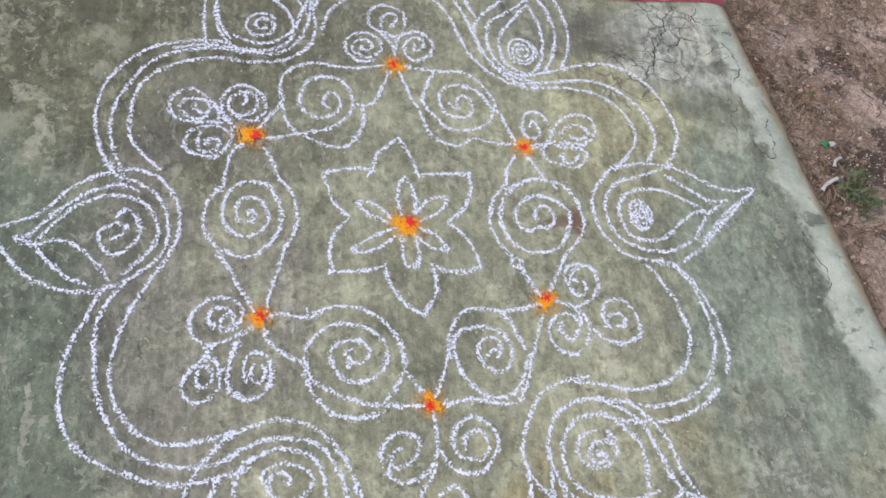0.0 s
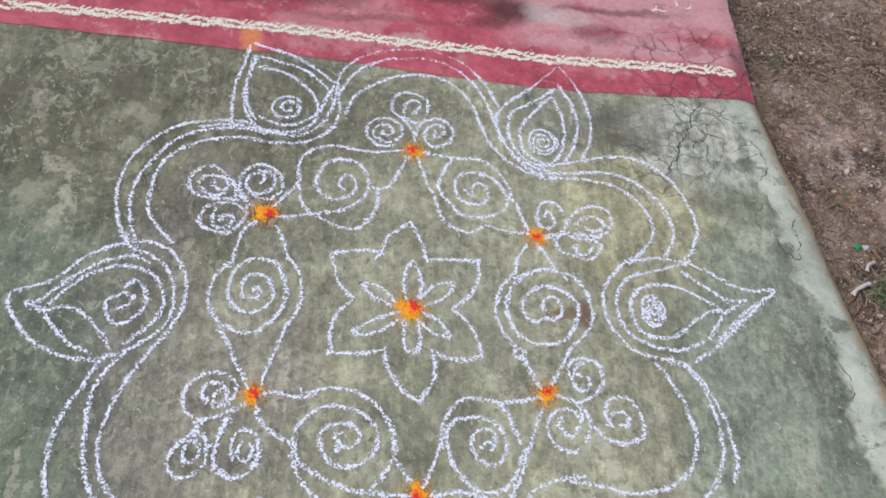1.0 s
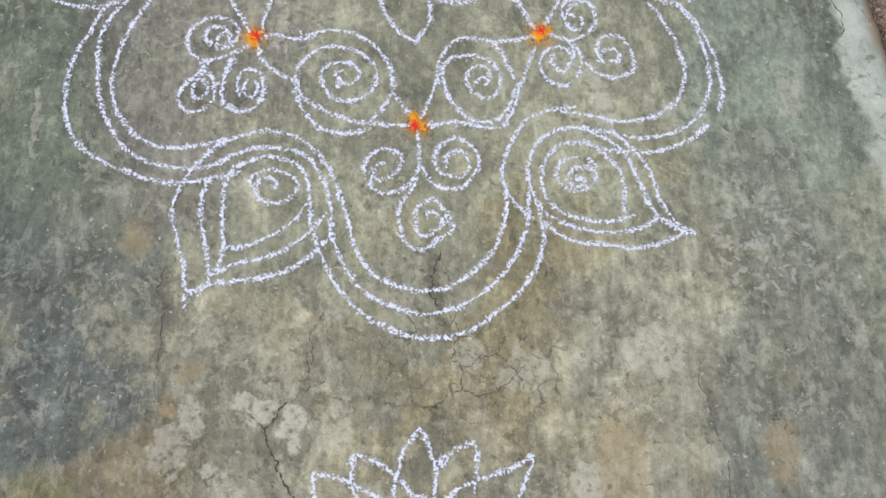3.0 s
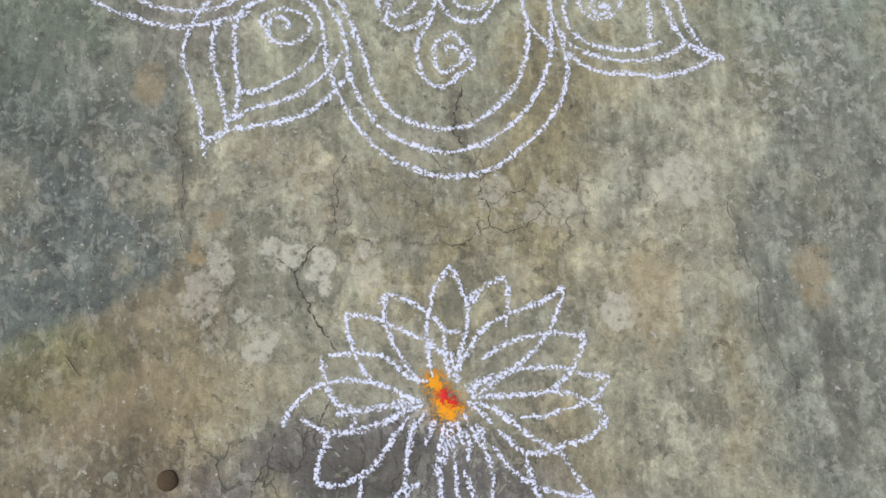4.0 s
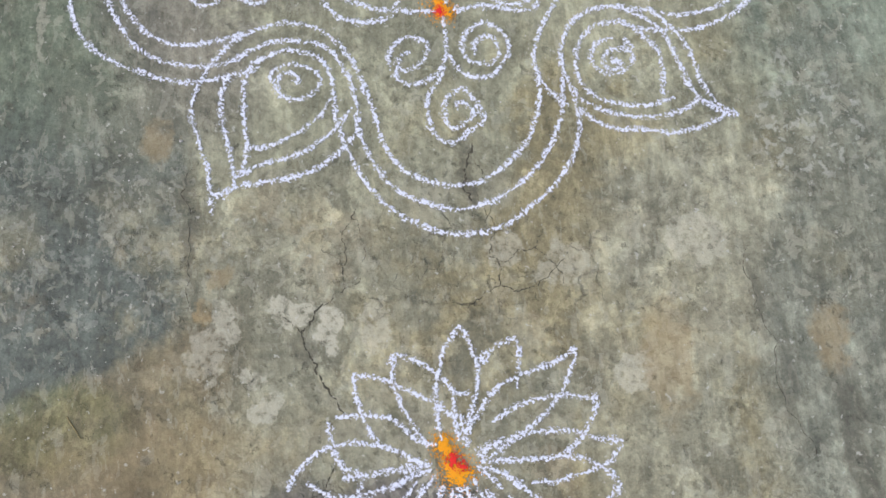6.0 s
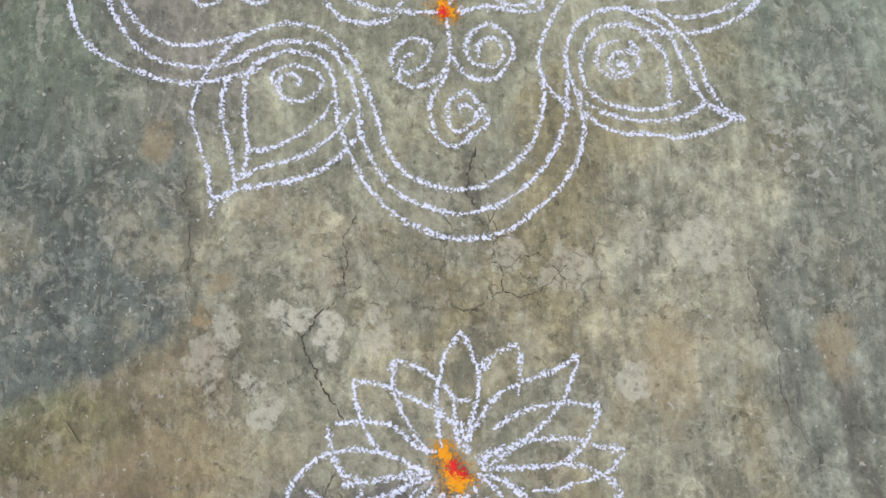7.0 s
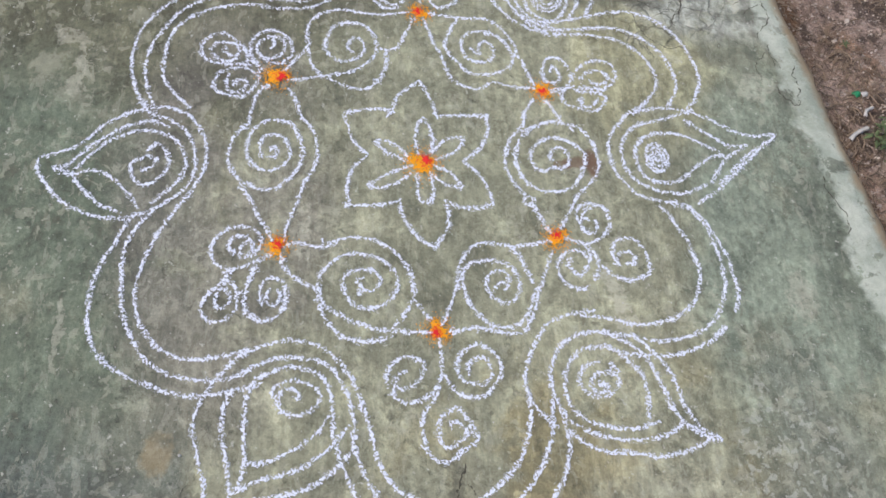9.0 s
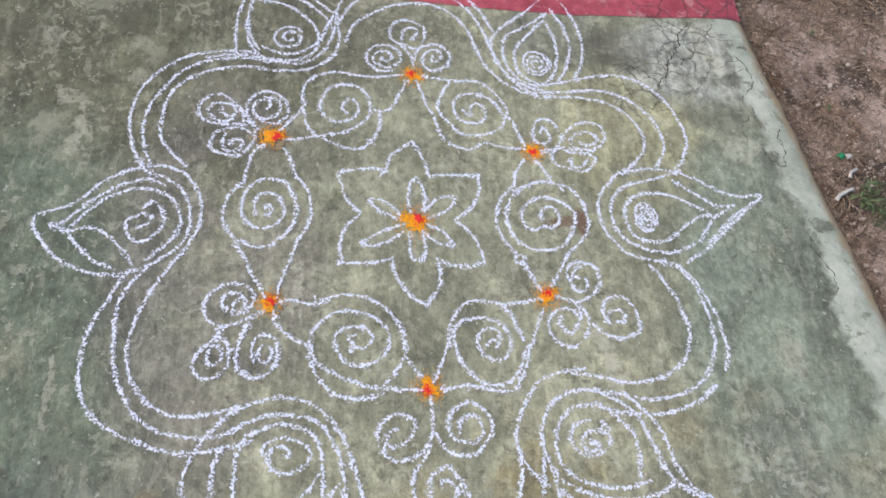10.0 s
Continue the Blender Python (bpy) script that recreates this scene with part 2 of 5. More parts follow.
    for x, y, rx, ry, k in ((0.345, 0.000, 0.016, 0.034, 0.9), (0.318, 0.002, 0.034, 0.012, 0.75), (0.285, -0.004, 0.020, 0.010, 0.6)):
        c = n.mix(n.math("MULTIPLY", n.blob(tight, x, y, rx, ry), k), c, (0.155, 0.092, 0.060))
    # limewashed rim, flaked along its inner border and worn to grey in places, mud at its foot
    torn = n.wobbled(11.0, 0.075, 8.0)
    inner = n.step(n.vec("DOT_PRODUCT", torn, (1.0, 0.10, 0.0)), 0.812, 0.840)
    worn_off = n.step(n.noise(13.0, 7, 0.66, offset=(3, 9, 2), warp=0.5), 0.575, 0.605)
    strip = n.math("MULTIPLY", inner, n.math("SUBTRACT", 0.92, n.math("MULTIPLY", worn_off, 0.75)))
    c = n.mix(strip, c, n.mix(n.step(mid, 0.35, 0.65), (0.330, 0.355, 0.280), (0.530, 0.550, 0.455)))
    mud = n.step(n.vec("DOT_PRODUCT", n.wobbled(16.0, 0.03, 6.0), (1.0, 0.13, 0.0)), 0.882, 0.914)
    c = n.mix(n.math("MULTIPLY", mud, 0.9), c, (0.340, 0.235, 0.130))
    # pale grit, pits
    spots = n.step(n.noise(85.0, 3, 0.6, offset=(2, 2, 2)), 0.665, 0.70)
    c = n.mix(n.math("MULTIPLY", spots, 0.60), c, (0.500, 0.490, 0.420))
    pits = n.step(n.noise(48.0, 7, 0.72, offset=(9, 2, 5)), 0.60, 0.65)
    c = n.mix(n.math("MULTIPLY", pits, 0.32), c, (0.085, 0.080, 0.058))
    # map cracking in the worn places
    bent = n.wobbled(16.0, 0.03, 7.0)
    at = n.math("MAXIMUM", n.blob(near, 0.65, 0.50, 0.08, 0.16), n.blob(near, 0.52, 0.37, 0.09, 0.07))
    net = n.math("MULTIPLY", n.math("MULTIPLY", n.cracks(bent, 19.0, 0.06), at), n.step(mid, 0.34, 0.52))
    at = n.math("MAXIMUM", n.blob(far, -0.2, -1.22, 0.35, 0.12), n.blob(far, 0.08, -0.80, 0.22, 0.12))
    net = n.math("MAXIMUM", net, n.math("MULTIPLY", n.math("MULTIPLY", n.cracks(bent, 16.0, 0.05), at), n.step(mid, 0.46, 0.6)))
    c = n.mix(n.math("MULTIPLY", net, 0.60), c, (0.065, 0.060, 0.048))
    relief = n.math("ADD", n.math("MULTIPLY", mid, 0.8), n.math("ADD", n.math("MULTIPLY", fine, 0.6), n.math("MULTIPLY", grit, 0.22)))
    relief = n.math("SUBTRACT", relief, n.math("ADD", n.math("MULTIPLY", net, 0.5), n.math("MULTIPLY", pits, 0.3)))
    return n.finish(c, n.math("ADD", 0.62, n.math("MULTIPLY", mid, 0.3)), relief, 0.8, 0.005)


def red_paint():
    n = Nodes("worn_red_paint")
    near = n.wobbled(12.0, 0.035)
    big, mid, fine = n.noise(3.0, 7, 0.65), n.noise(14.0, 8, 0.7, offset=(2, 0, 0)), n.noise(90.0, 5, 0.7)
    along = n.vec("DOT_PRODUCT", near, (0.07, 1.0, 0.0))
    east = n.step(n.vec("DOT_PRODUCT", n.wobbled(4.0, 0.2, 7.0), (1.0, 0.0, 0.0)), 0.12, 0.42)
    c = n.mix(n.step(mid, 0.36, 0.64), (0.320, 0.050, 0.072), (0.460, 0.095, 0.120))
    faded = n.math("MULTIPLY", n.step(along, 0.74, 0.78), n.step(n.noise(4.0, 8, 0.68, stretch=(1.0, 2.0, 1.0)), 0.33, 0.52))
    c = n.mix(n.math("MULTIPLY", n.math("MULTIPLY", faded, east), 0.85), c, (0.500, 0.270, 0.275))
    c = n.mix(n.math("MULTIPLY", n.step(big, 0.52, 0.60), 0.40), c, (0.540, 0.290, 0.285))
    c = n.mix(n.math("MULTIPLY", n.step(n.noise(9.0, 8, 0.7, offset=(7, 3, 1), warp=0.4), 0.54, 0.60), 0.45), c, (0.220, 0.030, 0.042))
    c = n.mix(n.math("MULTIPLY", n.step(n.noise(22.0, 8, 0.72, offset=(3, 3, 1)), 0.57, 0.62), 0.40), c, (0.560, 0.360, 0.340))
    for x, y, rx, ry, k in ((0.25, 0.86, 0.07, 0.045, 0.95), (0.10, 0.90, 0.12, 0.03, 0.75), (-0.3, 0.86, 0.2, 0.03, 0.6), (-0.1, 0.80, 0.2, 0.012, 0.4), (0.20, 0.81, 0.05, 0.02, 0.6), (0.47, 0.80, 0.07, 0.03, 0.45), (0.83, 0.74, 0.03, 0.05, 0.6), (0.52, 0.88, 0.16, 0.014, 0.6)):
        c = n.mix(n.math("MULTIPLY", n.blob(near, x, y, rx, ry, 1.5, 0.4), k), c, (0.085, 0.022, 0.022))
    for x, y, rx, ry, k in ((0.40, 0.845, 0.06, 0.03, 0.5), (-0.27, 0.755, 0.1, 0.012, 0.5), (0.0, 0.74, 0.05, 0.02, 0.45)):
        c = n.mix(n.math("MULTIPLY", n.blob(near, x, y, rx, ry), k), c, (0.480, 0.400, 0.360))
    c = n.mix(n.math("MULTIPLY", n.blob(near, -0.365, 0.715, 0.022, 0.045, 1.5, 0.4), 0.6), c, (0.700, 0.270, 0.050))
    c = n.mix(n.math("MULTIPLY", n.blob(near, 0.337, 0.858, 0.05, 0.04, 1.4, 0.5), 0.6), c, (0.460, 0.400, 0.380))
    net = n.math("MULTIPLY", n.cracks(n.wobbled(16.0, 0.022), 16.0, 0.045), n.blob(near, 0.70, 0.68, 0.16, 0.16))
    chips = n.step(n.noise(30.0, 6, 0.7, offset=(6, 1, 0)), 0.63, 0.68)
    c = n.mix(n.math("MULTIPLY", chips, 0.5), c, (0.30, 0.24, 0.19))
    c = n.mix(n.math("MULTIPLY", net, 0.7), c, (0.06, 0.04, 0.035))
    c = n.mix(1.0, c, n.mix(fine, (0.62, 0.62, 0.62), (1.3, 1.3, 1.3)), "MULTIPLY")
    return n.finish(c, 0.62, n.math("SUBTRACT", n.math("ADD", mid, n.math("MULTIPLY", fine, 0.4)), net), 0.5, 0.003)


def soil():
    n = Nodes("dry_red_soil")
    big, mid, fine, grit = n.noise(3.4, 6, 0.6), n.noise(9.0, 8, 0.68), n.noise(60.0, 6, 0.7), n.noise(260.0, 3, 0.6)
    c = n.mix(n.step(big, 0.36, 0.64), (0.260, 0.175, 0.128), (0.640, 0.475, 0.390))
    c = n.mix(n.math("MULTIPLY", n.step(mid, 0.55, 0.68), 0.7), c, (0.580, 0.455, 0.385))
    c = n.mix(n.math("MULTIPLY", n.step(n.noise(5.0, 6, 0.6, offset=(4, 4, 0)), 0.56, 0.68), 0.6), c, (0.360, 0.200, 0.105))
    c = n.mix(n.math("MULTIPLY", n.step(n.noise(8.0, 8, 0.72, offset=(1, 7, 0)), 0.50, 0.57), 0.85), c, (0.075, 0.052, 0.038))
    north = n.step(n.vec("DOT_PRODUCT", n.wobbled(5.0, 0.15, 7.0), (0.0, 1.0, 0.0)), 0.70, 0.95)
    c = n.mix(n.math("MULTIPLY", n.math("MULTIPLY", north, n.step(n.noise(6.0, 8, 0.7, offset=(3, 2, 5)), 0.40, 0.55)), 0.75), c, (0.130, 0.090, 0.066))
    foot = n.math("SUBTRACT", 1.0, n.step(n.vec("DOT_PRODUCT", n.wobbled(7.0, 0.08, 7.0), (1.0, 0.13, 0.0)), 0.96, 1.04))
    c = n.mix(n.math("MULTIPLY", n.math("MULTIPLY", foot, n.step(mid, 0.36, 0.52)), 0.75), c, (0.215, 0.115, 0.055))
    tone = n.math("ADD", n.math("MULTIPLY", n.step(fine, 0.3, 0.7), 0.6), n.math("MULTIPLY", n.step(grit, 0.3, 0.7), 0.4))
    c = n.mix(1.0, c, n.mix(tone, (0.40, 0.40, 0.40), (1.45, 1.45, 1.45)), "MULTIPLY")
    bits = n.step(n.noise(45.0, 6, 0.75, offset=(3, 0, 2)), 0.58, 0.63)
    c = n.mix(n.math("MULTIPLY", bits, 0.55), c, (0.620, 0.530, 0.450))
    return n.finish(c, 0.95, n.math("ADD", mid, n.math("MULTIPLY", tone, 0.7)), 0.9, 0.012)


def chalk(name, colour, lo, hi, grain=300.0, slip=0.0):
    """Chalk rubbed on rough cement: it catches the high grains and breaks up towards the stroke's edge."""
    n = Nodes(name)
    edge = n.tree.nodes.new("ShaderNodeAttribute")
    edge.attribute_name = "rim"
    grains = n.math("ADD", n.math("MULTIPLY", n.noise(grain, 3, 0.7), 0.74), n.math("MULTIPLY", n.noise(130.0, 4, 0.6, offset=(3, 3, 0)), 0.26))
    bar = n.math("ADD", lo, n.math("MULTIPLY", edge.outputs["Fac"], hi))
    bar = n.math("ADD", bar, n.math("MULTIPLY", n.step(n.vec("DOT_PRODUCT", n.p, (0.10, 1.0, 0.0)), 0.645, 0.660), slip))
    held = n.step(n.math("SUBTRACT", grains, bar), -0.012, 0.03)
    c = n.mix(n.noise(150.0, 3, 0.6), tuple(v * 0.82 for v in colour), colour)
    n.finish(c, 0.95, grains, 0.4, 0.001)
    clear = n.tree.nodes.new("ShaderNodeBsdfTransparent")
    both = n.tree.nodes.new("ShaderNodeMixShader")
    n.put(held, both.inputs[0])
    n.put(clear.outputs[0], both.inputs[1])
    n.put(n.bsdf.outputs[0], both.inputs[2])
    n.put(both.outputs[0], n.out.inputs["Surface"])
    return n.mat


def plain(name, a, b, scale, rough=0.8, by_island=False, bump=0.3):
    n = Nodes(name)
    fac = n.noise(scale, 5, 0.65)
    if by_island:
        geo = n.tree.nodes.new("ShaderNodeNewGeometry")
        fac = n.math("ADD", n.math("MULTIPLY", fac, 0.4), n.math("MULTIPLY", geo.outputs["Random Per Island"], 0.75), True)
    return n.finish(n.mix(fac, a, b), rough, n.noise(scale * 3, 4, 0.6), bump, 0.002)


CEMENT, RED, SOIL = cement(), red_paint(), soil()
CHALK = chalk("white_chalk", (0.78, 0.80, 0.90), 0.456, 0.13, 235.0, 0.055)
CREAM = chalk("cream_paint", (0.74, 0.69, 0.57), 0.40, 0.16, 190.0)
ORANGE = chalk("orange_powder", (0.88, 0.36, 0.015), 0.30, 0.34, 260.0)
VERMILION = chalk("vermilion_powder", (0.78, 0.035, 0.03), 0.26, 0.40, 300.0)
CRACK = chalk("crack_dirt", (0.075, 0.068, 0.050), 0.40, 0.20, 140.0)
PEBBLE = plain("gravel_stone", (0.14, 0.09, 0.065), (0.58, 0.48, 0.40), 80.0, 0.85, True)
LITTER = plain("dry_grass", (0.035, 0.024, 0.017), (0.32, 0.23, 0.16), 50.0, 0.85, True)
LEAF = plain("weed_leaf", (0.050, 0.075, 0.028), (0.135, 0.165, 0.070), 40.0, 0.6, True)
STEM = plain("weed_stem", (0.10, 0.10, 0.05), (0.17, 0.15, 0.08), 60.0, 0.7)
PLASTIC = plain("white_plastic", (0.40, 0.37, 0.34), (0.60, 0.57, 0.53), 40.0, 0.5)
GREEN = plain("green_plastic", (0.02, 0.17, 0.07), (0.03, 0.26, 0.11), 25.0, 0.4)
STRAW = plain("straw", (0.34, 0.25, 0.11), (0.46, 0.36, 0.17), 60.0, 0.7)
RUSTY = plain("rusty_stone", (0.040, 0.026, 0.012), (0.095, 0.060, 0.026), 70.0, 0.75, False, 0.7)


# ---- building helpers ----
def mesh_object(name, verts, faces, material, parent=None, smooth=True, rim=None):
    me = bpy.data.meshes.new(name)
    me.from_pydata(verts, [], faces)
    me.materials.append(material)
    if smooth:
        me.polygons.foreach_set("use_smooth", [True] * len(me.polygons))
    if rim is not None:
        me.attributes.new("rim", "FLOAT", "POINT").data.foreach_set("value", rim)
    ob = new(name, me)
    ob.parent = parent
    return ob


def spline(knots, gap=0.003):
    """Points at even gaps on a smooth curve (centripetal Catmull-Rom) through a few knots."""
    k = [Vector((x, y)) for x, y in knots]
    k = [2 * k[0] - k[1]] + k + [2 * k[-1] - k[-2]]
    dense = []
    for a, b, c, d in zip(k, k[1:], k[2:], k[3:]):
        t1 = max((b - a).length, 1e-5) ** 0.5
        t2 = t1 + max((c - b).length, 1e-5) ** 0.5
        t3 = t2 + max((d - c).length, 1e-5) ** 0.5
        for i in range(16):
            t = t1 + (t2 - t1) * i / 16
            p = a * ((t1 - t) / t1) + b * (t / t1)
            q = b * ((t2 - t) / (t2 - t1)) + c * ((t - t1) / (t2 - t1))
            r = c * ((t3 - t) / (t3 - t2)) + d * ((t - t2) / (t3 - t2))
            p, r = p * ((t2 - t) / t2) + q * (t / t2), q * ((t3 - t) / (t3 - t1)) + r * ((t - t1) / (t3 - t1))
            dense.append(p * ((t2 - t) / (t2 - t1)) + r * ((t - t1) / (t2 - t1)))
    dense.append(k[-2])
    out, run = [dense[0]], 0.0
    for p, q in zip(dense, dense[1:]):
        run += (q - p).length
        if run >= gap:
            out.append(q)
            run = 0.0
    return out if len(out) > 2 else dense


LAYER = [0]


def ribbon(name, pts, half, high, material, parent, label="", base=0.0006, shake=0.0012):
    """A low, lumpy ridge of chalk or paint along pts, thin at both ends."""
    LAYER[0] += 1
    seed = LAYER[0] * 7.31
    base = base + (LAYER[0] % 23) * 0.00004
    verts, faces, rim = [], [], []
    count = len(pts)
    knot = material is CHALK and LAYER[0] % 2 == 0
    for i, p in enumerate(pts):
        d = (pts[min(i + 1, count - 1)] - pts[max(i - 1, 0)])
        d = d.normalized() if d.length > 1e-7 else Vector((1, 0))
        side = Vector((-d.y, d.x))
        p = p + side * noise.noise((p.x * 34, p.y * 34, seed)) * shake * 2
        wide = half * (1.0 + 0.45 * noise.noise((p.x * 55, p.y * 55, seed)) + 0.35 * noise.noise((p.x * 190, p.y * 190, seed)))
        wide *= min(1.0, 0.55 + 0.15 * min(i, count - 1 - i))
        if knot and i < 4:
            wide *= 1.75
        for u, h in ((-1, 0.0), (-0.5, 0.75), (0, 1.0), (0.5, 0.75), (1, 0.0)):
            q = p + side * wide * u * (1.0 + 0.25 * noise.noise((p.x * 260, p.y * 260, seed + u)))
            verts.append((q.x, q.y, base + high * h))
            rim.append(abs(u) ** 1.5)
        if i:
            for j in range(4):
                a = (i - 1) * 5 + j
                faces.append((a, a + 1, a + 6, a + 5))
    ob = mesh_object(name, verts, faces, material, parent, True, rim)
    return tagged(ob, label) if label else ob


def motif(name, label):
    """One figure of the drawing: an empty that holds its strokes."""
    return tagged(new(name), label, "chalk drawing", "figures of the floor drawing")


def line(parent, name, knots):
    ribbon(name, spline(knots), 0.0061, 0.0011, CHALK, parent)


def curl(parent, name, centre, rx, ry, turns, end, sense):
    """A spiral that winds out from its centre and stops at the angle end."""
    pts, steps = [], int(turns * 26)
    for i in range(steps + 1):
        u = i / steps
        a = radians(end) - sense * 2 * math.pi * turns * (1 - u)
        r = 0.10 + 0.90 * min(1.0, 1.3 * u)
        pts.append((centre[0] + rx * r * math.cos(a), centre[1] + ry * r * math.sin(a)))
    ribbon(name, spline(pts), 0.0056, 0.0011, CHALK, parent)


def heap(name, centre, radius, material, parent, seed, high, base, grains):
    """A pinch of powder: a ragged low mound with loose grains strewn round it."""
    rng = random.Random(seed)
    lobes = [(0.16, 2, rng.uniform(0, 6)), (0.13, 3, rng.uniform(0, 6)), (0.10, 5, rng.uniform(0, 6)), (0.08, 8, rng.uniform(0, 6)), (0.05, 13, rng.uniform(0, 6))]
    verts, faces, rim = [(centre[0], centre[1], base + high)], [], [0.0]
    rings, spokes = 6, 42
    for k in range(1, rings + 1):
        for s in range(spokes):
            a = 2 * math.pi * s / spokes
            ragged = 1.0 + sum(w * math.cos(f * a + ph) for w, f, ph in lobes)
            r = radius * k / rings * ragged
            h = high * (1 - (k / rings) ** 2) * (1 + 0.5 * noise.noise((a * 3, k, seed)))
            verts.append((centre[0] + r * math.cos(a), centre[1] + r * math.sin(a), base + max(h, 0)))
            rim.append((k / rings) ** 1.2)
            b = 1 + (k - 1) * spokes + s
            nxt = 1 + (k - 1) * spokes + (s + 1) % spokes
            if k == 1:
                faces.append((0, b, nxt))
            else:
                faces.append((b - spokes, b, nxt, nxt - spokes))
    for _ in range(grains):
        a, r = rng.uniform(0, 6.283), radius * (0.75 + abs(rng.gauss(0, 0.33)))
        x, y, g = centre[0] + r * math.cos(a), centre[1] + r * math.sin(a), rng.uniform(0.0006, 0.0016)
        b = len(verts)
        verts += [(x + g, y, base), (x - g * 0.6, y + g, base), (x - g * 0.5, y - g, base), (x, y, base + g)]
        faces += [(b, b + 1, b + 3), (b + 1, b + 2, b + 3), (b + 2, b, b + 3)]
        rim += [0.0] * 4
    return mesh_object(name, verts, faces, material, parent, True, rim)


POWDER = [0]


def powder(centre, radius, dot):
    POWDER[0] += 1
    k = POWDER[0]
    top = tagged(new("powder_dot"), "pinch of orange powder with a vermilion dab on the chalk", "powder dot", "powder dots of the drawing")
    heap("orange_powder", centre, radius * 1.32, ORANGE, top, k, 0.0013, 0.0013, 220)
    heap("vermilion_powder", dot, radius * 0.52, VERMILION, top, k + 40, 0.0014, 0.0028, 70)


# ---- the cement slab, its red border and the soil beside it ----
def edge_x(y):
    """The slab's right-hand rim."""
    x = 0.924 - 0.132 * y if y < 0.6 else 0.845 + 0.02 * (y - 0.6)
    return x + 0.006 * noise.noise((0.0, y * 5.0, 2.0)) + 0.004 * noise.noise((0.0, y * 21.0, 5.0))


def build_slab():
    ys = [-2.6 + 0.03 * i for i in range(154)]
    # how far in from the rim, and how far down: flat top, worn round shoulder, upright face
    profile = [(-0.10, 0.0), (-0.065, 0.0), (-0.05, -0.001), (-0.03, -0.004), (-0.015, -0.009), (-0.004, -0.018), (0.0, -0.030), (0.002, -0.06), (0.003, -0.16)]
    flat = [-2.3, -1.6, -0.9, -0.3, 0.2, 0.6]
    verts, faces = [], []
    wide = len(flat) + len(profile)
    for i, y in enumerate(ys):
        e = edge_x(y)
        for x in flat:
            verts.append((x, y, 0.0))
        for dx, z in profile:
            chip = 0.006 * noise.noise((y * 26, z * 40, 1.0)) if z < -0.0005 else 0.0
            verts.append((e + dx + chip, y, z))
        if i:
            for j in range(wide - 1):
                a = (i - 1) * wide + j
                faces.append((a, a + 1, a + wide + 1, a + wide))
    # outer faces and underside
    b = len(verts)
    x0, y0, y1 = -2.3, ys[0], ys[-1]
    verts += [(x0, y0, -0.16), (x0, y1, -0.16)]
    last = (len(ys) - 1) * wide
    faces.append(tuple([b] + list(range(wide))))
    faces.append(tuple([b + 1] + [last + j for j in range(wide)][::-1]))
    faces.append(tuple([b, b + 1] + [i * wide for i in range(len(ys))][::-1]))
    ob = mesh_object("floor", verts, faces, CEMENT)
    return tagged(ob, "weathered olive-grey cement floor slab, mottled and cracked", "floor", kind="structure")


def red_line(x):
    """The near side of the red paint."""
    return float(np.interp(x, (-2.3, -0.92, -0.42, -0.16, 0.17, 0.41, 0.82), (0.80, 0.707, 0.671, 0.652, 0.613, 0.599, 0.603))) + 0.003 * noise.noise((x * 9, 0, 4)) + 0.002 * noise.noise((x * 40, 0, 4))


def build_red():
    cols, rows = 170, 26
    verts, faces = [], []
    for i in range(cols + 1):
        for j in range(rows + 1):
            v = j / rows
            u = i / cols
            x = -2.25 + u * (edge_x(1.0) - 0.012 + 2.25)
            y0 = red_line(x)
            y = y0 + v * (2.0 - y0)
            x = min(x, edge_x(y) - 0.012) if i == cols else x
            drop = max(0.0, x - (edge_x(y) - 0.055))
            verts.append((x, y, 0.0016 - drop * drop * 3.6))
            if i and j:
                a = (i - 1) * (rows + 1) + j - 1
                faces.append((a, a + rows + 1, a + rows + 2, a + 1))
    ob = mesh_object("red_border", verts, faces, RED)
    return tagged(ob, "worn red paint on the cement floor, faded and stained", "painted border", kind="structure")


